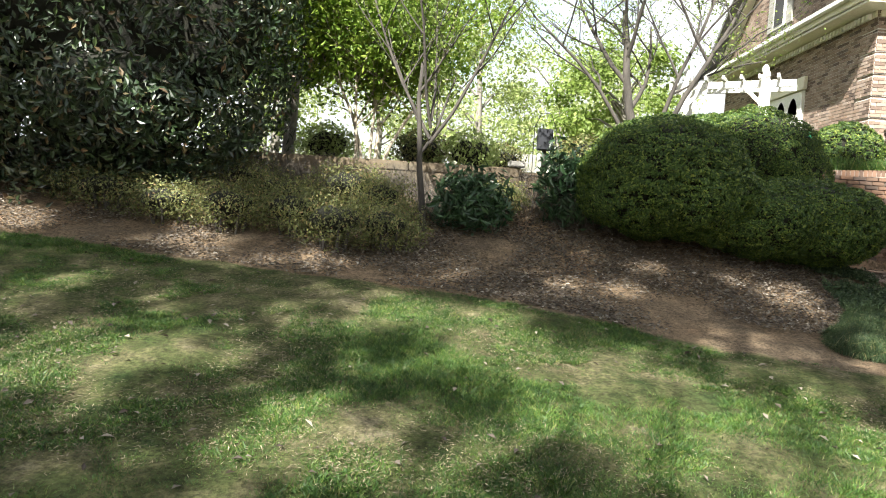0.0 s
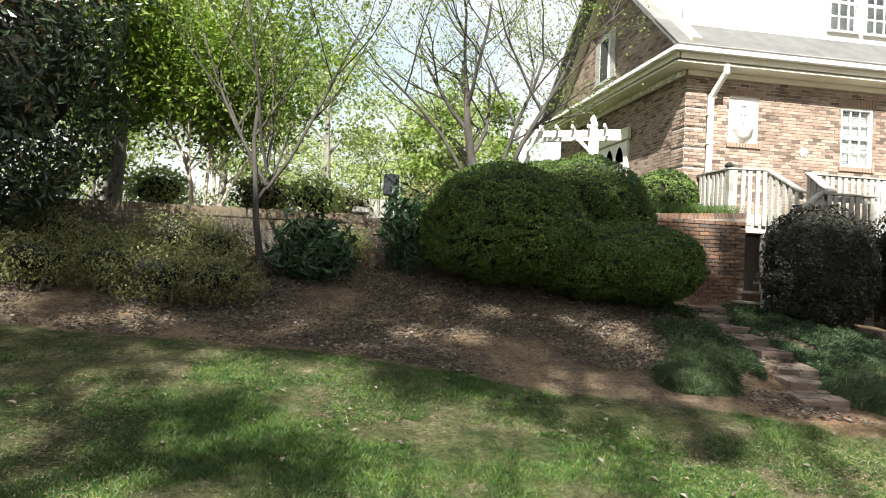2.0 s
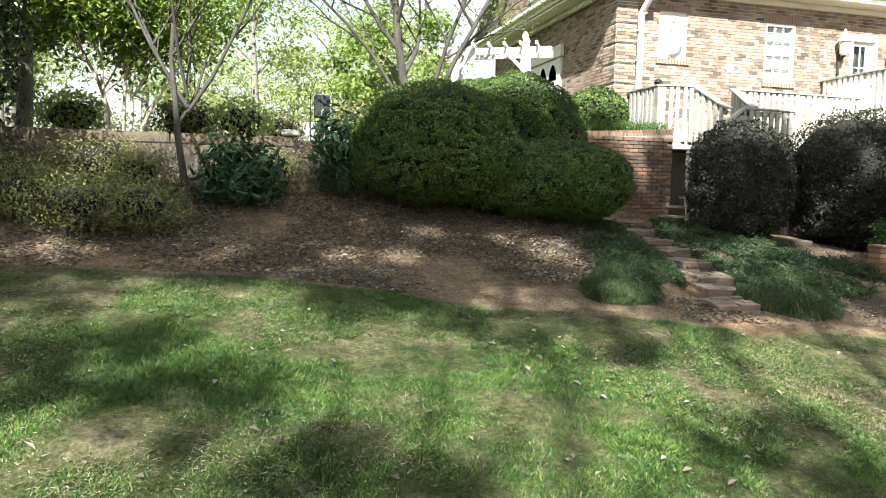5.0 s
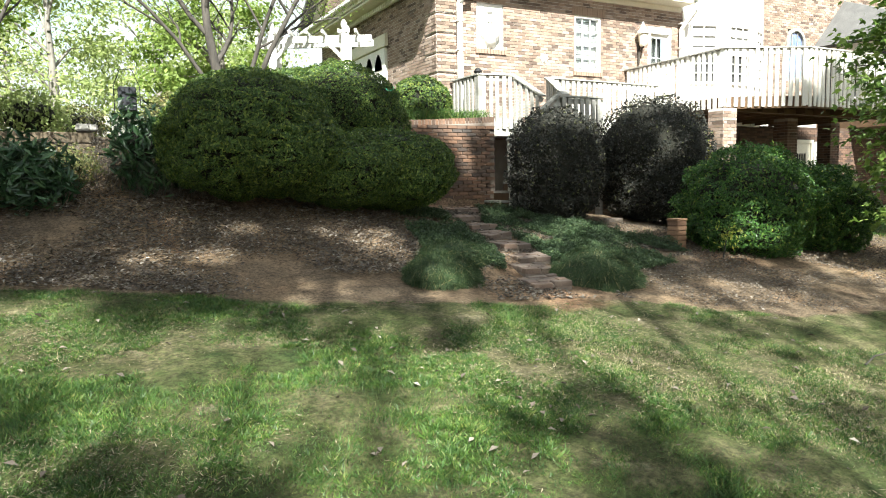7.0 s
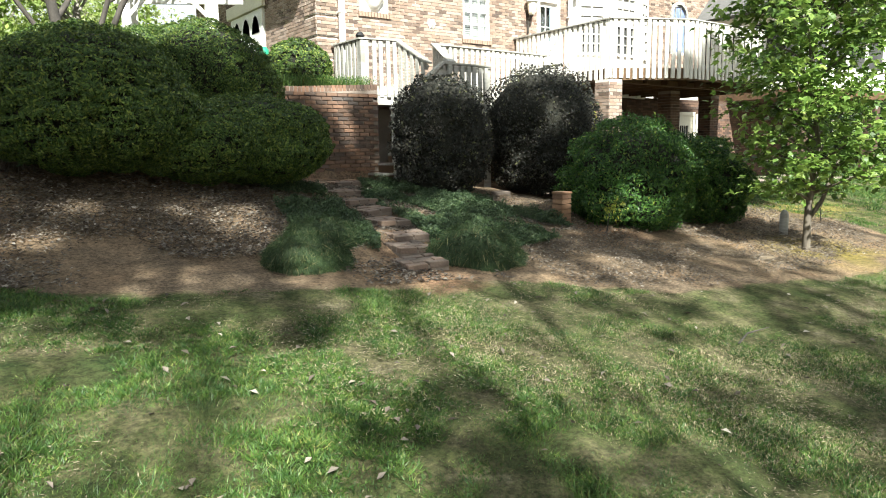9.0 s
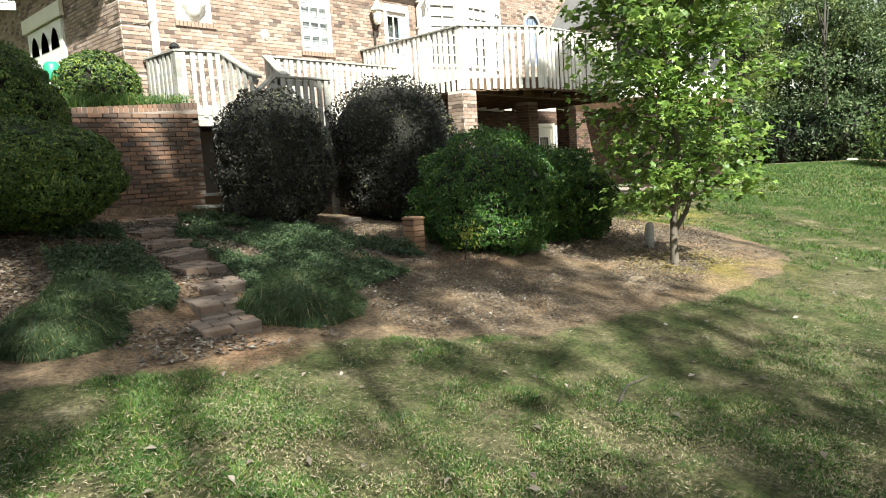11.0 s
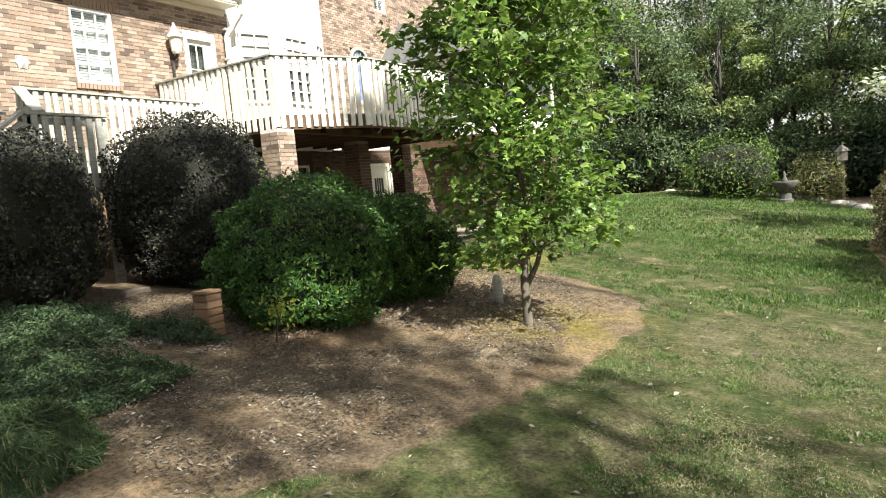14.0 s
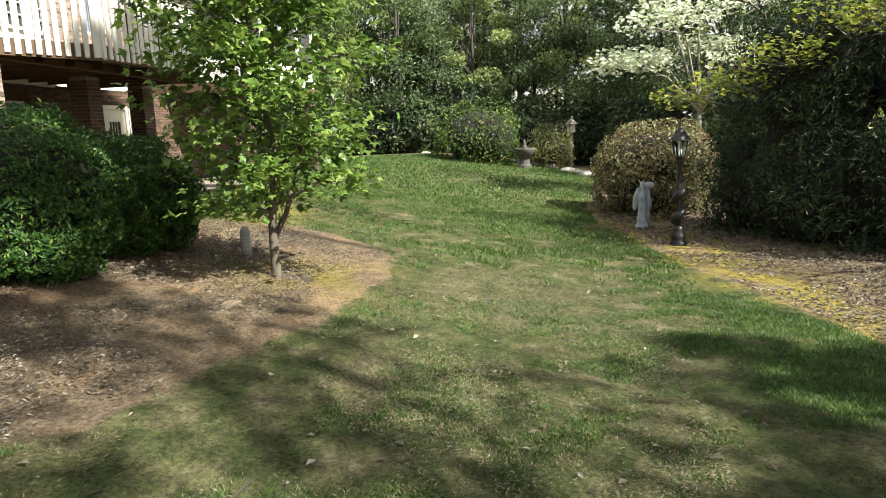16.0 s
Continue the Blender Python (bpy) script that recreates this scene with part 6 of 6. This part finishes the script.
# ---- garden ornaments ----
lp = thing("garden_lamp_post", at(16.8, 0.04), "black cast-iron garden lamp post with a glazed lantern", "lamp post")
part("base", turned([(0.15, -0.05), (0.15, 0.06), (0.12, 0.09), (0.13, 0.14), (0.13, 0.2), (0.09, 0.25), (0.1, 0.3), (0.06, 0.36)], 16), BLACK, lp, smooth=True)
part("shaft", turned([(0.045, 0.35), (0.05, 0.55), (0.04, 0.8), (0.055, 0.95), (0.055, 1.02), (0.035, 1.08), (0.032, 1.4), (0.05, 1.45), (0.07, 1.5)], 12), BLACK, lp, smooth=True)
bm = bmesh.new()
tube(bm, [Vector((0.075 * math.cos(i * 0.62), 0.075 * math.sin(i * 0.62), 0.38 + i * 0.035)) for i in range(18)], [0.055 + 0.02 * math.sin(i * 0.5) for i in range(18)], 8)
part("twined_ornament", bm, BLACK, lp, "dark sculpted figure twined on the shaft", smooth=True)
lan = part("lantern_frame", turned([(0.08, 1.5), (0.085, 1.53), (0.085, 1.55)], 6), BLACK, lp)
bm = bmesh.new()
for i in range(6):
    a = math.pi * i / 3
    bar(bm, (0.085 * math.cos(a), 0.085 * math.sin(a), 1.54), (0.14 * math.cos(a), 0.14 * math.sin(a), 1.84), 0.014, 0.014)
part("glazing_rib", bm, BLACK, lan)
g = part("lantern_glass", turned([(0.078, 1.54), (0.132, 1.84)], 6), GLASS, lp, "clear lantern glass")
g.visible_shadow = False
part("lantern_roof", turned([(0.18, 1.84), (0.17, 1.87), (0.1, 1.95), (0.085, 2.0), (0.05, 2.03), (0.02, 2.07), (0.025, 2.1), (0.005, 2.13)], 12), BLACK, lp)
part("bulb", turned([(0.012, 1.58), (0.02, 1.66), (0.02, 1.74), (0.004, 1.8)], 8), WHITE, lp, smooth=True)

bm = turned([(0.2, -0.03), (0.2, 0.05), (0.17, 0.07), (0.15, 0.1), (0.13, 0.35), (0.11, 0.5), (0.13, 0.62), (0.1, 0.7), (0.045, 0.74), (0.075, 0.8), (0.075, 0.86), (0.02, 0.91)], 16)
for s in (-1, 1):
    bmesh.ops.create_uvsphere(bm, u_segments=12, v_segments=8, radius=0.2, matrix=Matrix.LocRotScale((0.06, 0.16 * s, 0.56), Euler((0.35 * s, 0, 0)), (0.3, 0.55, 1.2)))
bm2 = bmesh.ops.create_cone(bm, cap_ends=True, segments=12, radius1=0.06, radius2=0.055, depth=0.75, matrix=Matrix.Translation((0.02, -0.17, 0.42)))
bmesh.ops.create_uvsphere(bm, u_segments=10, v_segments=6, radius=0.1, matrix=Matrix.LocRotScale((0.0, -0.2, 0.83), None, (1.0, 1.6, 0.7)))
tagged(part("garden_statue", bm, STATUE, smooth=True), "weathered grey cast-stone winged figure beside a column", "statue").matrix_world = pose(*at(18.9, 0.45)) @ Matrix.Diagonal((0.8, 0.66, 1.06, 1))

fo = thing("garden_fountain", at(36.0, 4.0), "tiered stone garden fountain with a bowl and finial", "fountain")
part("plinth", turned([(0.45, -0.1), (0.45, 0.12), (0.35, 0.16), (0.32, 0.4), (0.4, 0.45)], 14), FOUNTAINSTONE, fo)
part("bowl", turned([(0.35, 0.45), (0.6, 0.7), (0.72, 0.85), (0.72, 0.92), (0.5, 0.9)], 18), FOUNTAINSTONE, fo, smooth=True)
part("finial", turned([(0.2, 0.88), (0.16, 1.0), (0.07, 1.12), (0.1, 1.22), (0.03, 1.35)], 12), FOUNTAINSTONE, fo, smooth=True)
fo.scale = (0.72, 0.72, 0.95)
bh = thing("birdhouse", at(38.6, 1.9), "weathered birdhouse on a tall wooden post", "birdhouse")
part("post", box((-0.07, 0.07, -0.07, 0.07, -0.2, 1.75)), BARK, bh, bevel=0.01)
part("house_box", box((-0.2, 0.2, -0.2, 0.2, 1.75, 2.15)), BARK, bh, bevel=0.01)
part("roof", turned([(0.32, 2.15), (0.02, 2.45)], 4), BARK, bh)
rr = random.Random(9)
for k in range(24):
    x = 33 + 8 * k / 23 + rr.uniform(-0.2, 0.2)
    y = float(np.interp(x, *zip(*SOUTH))) + rr.uniform(-0.35, 0.05) + (0.4 if k > 14 else 0)
    bm = bmesh.new()
    bmesh.ops.create_icosphere(bm, subdivisions=2, radius=1, matrix=Matrix.LocRotScale((0, 0, 0.05), Euler((0, 0, rr.random() * 3)), (rr.uniform(0.15, 0.32), rr.uniform(0.12, 0.24), rr.uniform(0.08, 0.16))))
    for vert in bm.verts:
        vert.co *= 1 + 0.18 * noise.noise(vert.co * 6 + Vector((k, 0, 0)))
    tagged(part("edging_stone", bm, STONE), "grey fieldstone edging the far bed", "stone", "edging stones").location = at(x, y)


def slab_stone(name, x, y, w, d, h, mat, label):
    bm = box((-w / 2, w / 2, -d / 2, d / 2, -0.02, h))
    bmesh.ops.subdivide_edges(bm, edges=bm.edges[:], cuts=3, use_grid_fill=True)
    for vert in bm.verts:
        vert.co += Vector((noise.noise(vert.co * 5), noise.noise(vert.co * 5 + Vector((9, 0, 0))), 0.4 * noise.noise(vert.co * 4))) * 0.045
    tagged(part(name, bm, mat, smooth=True), label, "stone").location = at(x, y)


slab_stone("flat_stone", 9.7, 9.75, 0.36, 0.18, 0.06, DARKMORTAR, "pale flat stone lying between the globe shrubs")
slab_stone("valve_cover", 9.95, 4.95, 0.26, 0.2, 0.03, TIMBER, "dark square utility cover set in the dirt")
rp = thing("marker_post", at(12.25, 5.9), "short rounded grey wooden post behind the maple", "post")
part("post", turned([(0.06, -0.1), (0.065, 0.1), (0.065, 0.3), (0.045, 0.36), (0.01, 0.38)], 12), GREYWOOD, rp, smooth=True)
bm = bmesh.new()
tube(bm, [(0, 0, -0.1), (0, 0, 0.6)], [0.008, 0.008], 6)
tagged(part("garden_stake", bm, BLACK), "thin dark metal stake in the lawn edge", "stake").location = at(14.3, 6.3)
bm = bmesh.new()
tube(bm, [(0, 0, 0.02), (0.3, 0.1, 0.03), (0.55, 0.05, 0.05)], [0.008, 0.007, 0.003], 5)
tagged(part("fallen_twig", bm, DARKBARK), "fallen grey twig on the lawn", "twig").location = at(6.6, 3.3)

# ---- terrace: arbor, dark box, hose pot, street edge ----
ar = thing("garden_arbor", (4.8, 12.1, 2.4), "white painted arbor with rafters and finialed posts", "arbor")
for x, y in ((-0.6, 0.35), (-0.4, 0.75), (0.52, -0.3), (0.72, 0.1)):
    part("post", box((x - 0.06, x + 0.06, y - 0.06, y + 0.06, -0.1, 1.72)), WHITE, ar, bevel=0.008)
    part("finial", turned([(0.075, 1.72), (0.08, 1.76), (0.03, 1.79), (0.06, 1.85), (0.05, 1.9), (0.01, 1.95)], 12, (x, y, 0)), WHITE, ar, smooth=True)
for dx, dy in ((0.0, 0.0), (0.2, 0.4)):
    bm = bmesh.new()
    bar(bm, (-0.85 + dx, 0.5 + dy, 1.62), (0.95 + dx, -0.52 + dy, 1.62), 0.045, 0.12)
    part("beam", bm, WHITE, ar, bevel=0.006)
for k in range(7):
    t = k / 6
    bm = bmesh.new()
    bar(bm, (-0.78 + 1.5 * t - 0.12, 0.45 - 0.86 * t - 0.22, 1.71), (-0.78 + 1.5 * t + 0.32, 0.45 - 0.86 * t + 0.62, 1.71), 0.04, 0.06)
    part("rafter", bm, WHITE, ar)
for x, y, s in ((0.52, -0.3, -1), (-0.6, 0.35, 1)):
    bm = bmesh.new()
    bar(bm, (x, y, 1.25), (x + 0.28 * s, y - 0.16 * s, 1.58), 0.04, 0.06)
    part("brace", bm, WHITE, ar)
bx = thing("post_box", (1.9, 14.0, gz(1.9, 14.0)), "dark blue-black box on a slim post with a wire arch", "post box")
part("body", box((-0.15, 0.15, -0.12, 0.12, 0.55, 0.98)), DARKPLASTIC, bx, bevel=0.015)
part("post", box((-0.04, 0.04, -0.04, 0.04, -0.1, 0.55)), DARKBARK, bx)
bm = bmesh.new()
tube(bm, [(-0.22, 0, 0), (-0.22, 0, 1.0), (-0.1, 0, 1.3), (0.1, 0, 1.3), (0.22, 0, 1.0), (0.22, 0, 0)], [0.008] * 6, 5)
part("wire_arch", bm, BLACK, bx)
pot = thing("watering_can", (6.55, 12.75, 2.55), "green plastic can beside the house corner", "watering can")
part("body", turned([(0.1, 0.55), (0.12, 0.6), (0.12, 0.8), (0.08, 0.86)], 12), GREEN, pot, smooth=True)
part("stand", turned([(0.12, -0.05), (0.1, 0.55)], 8), STONE, pot)
fe = thing("street_fence", (0, 0, 0), "pale weathered board fence beyond the terrace", "fence")
for k in range(16):
    x = -0.4 + k * 0.2
    part("board", box((x, x + 0.17, 18.5, 18.53, gz(x, 18.5) - 0.05, gz(x, 18.5) + 0.75 + 0.04 * rr.random())), GREYWOOD, fe)
for k, (x, y) in enumerate(((-0.6, 13.4), (0.4, 13.0), (1.1, 15.5), (-2.4, 13.2), (2.6, 13.2))):
    shrub("terrace_shrub", at(x, y), [(0, 0, 0.35, 0.6, 0.5, 0.42)], 1800, (0.07, 0.04), PALE if k % 2 else AZALEA, "pale rounded shrub on the terrace", seed=260 + k, core=0.6, lump=0.3, deep=0.4, group="terrace shrubs")
# garage door with fan lights on the side wall
gd = thing("side_door", (0, 0, 0), "white side door with pointed fan-light panes", "")
gd.parent = house
part("door_leaf", box((7.71, 7.765, 15.55, 17.55, 2.5, 4.7)), WHITE, gd)
part("head_trim", box((7.66, 7.74, 15.4, 17.7, 4.72, 5.0)), CREAM, gd, bevel=0.006)
for y in (15.95, 16.55, 17.15):
    bm = bmesh.new()
    vs = [bm.verts.new((7.703, y + a * 0.24, 4.2 + c)) for a, c in ((-1, 0), (1, 0), (0.8, 0.2), (0.4, 0.34), (0, 0.4), (-0.4, 0.34), (-0.8, 0.2))]
    bm.faces.new(vs)
    bmesh.ops.solidify(bm, geom=bm.faces[:], thickness=0.006)
    part("fan_light", bm, DARKROOM, gd)
sw = thing("gable_window", (0, 0, 0), "white gable window with grey shutters", "")
sw.parent = house
part("frame", box((7.72, 7.77, 16.85, 17.45, 6.5, 7.7)), WHITE, sw, bevel=0.006)
part("pane", box((7.705, 7.715, 16.92, 17.38, 6.57, 7.63)), DARKROOM, sw)
for y in (16.5, 17.5):
    part("shutter", box((7.73, 7.77, y, y + 0.3, 6.5, 7.7)), GREYWOOD, sw)
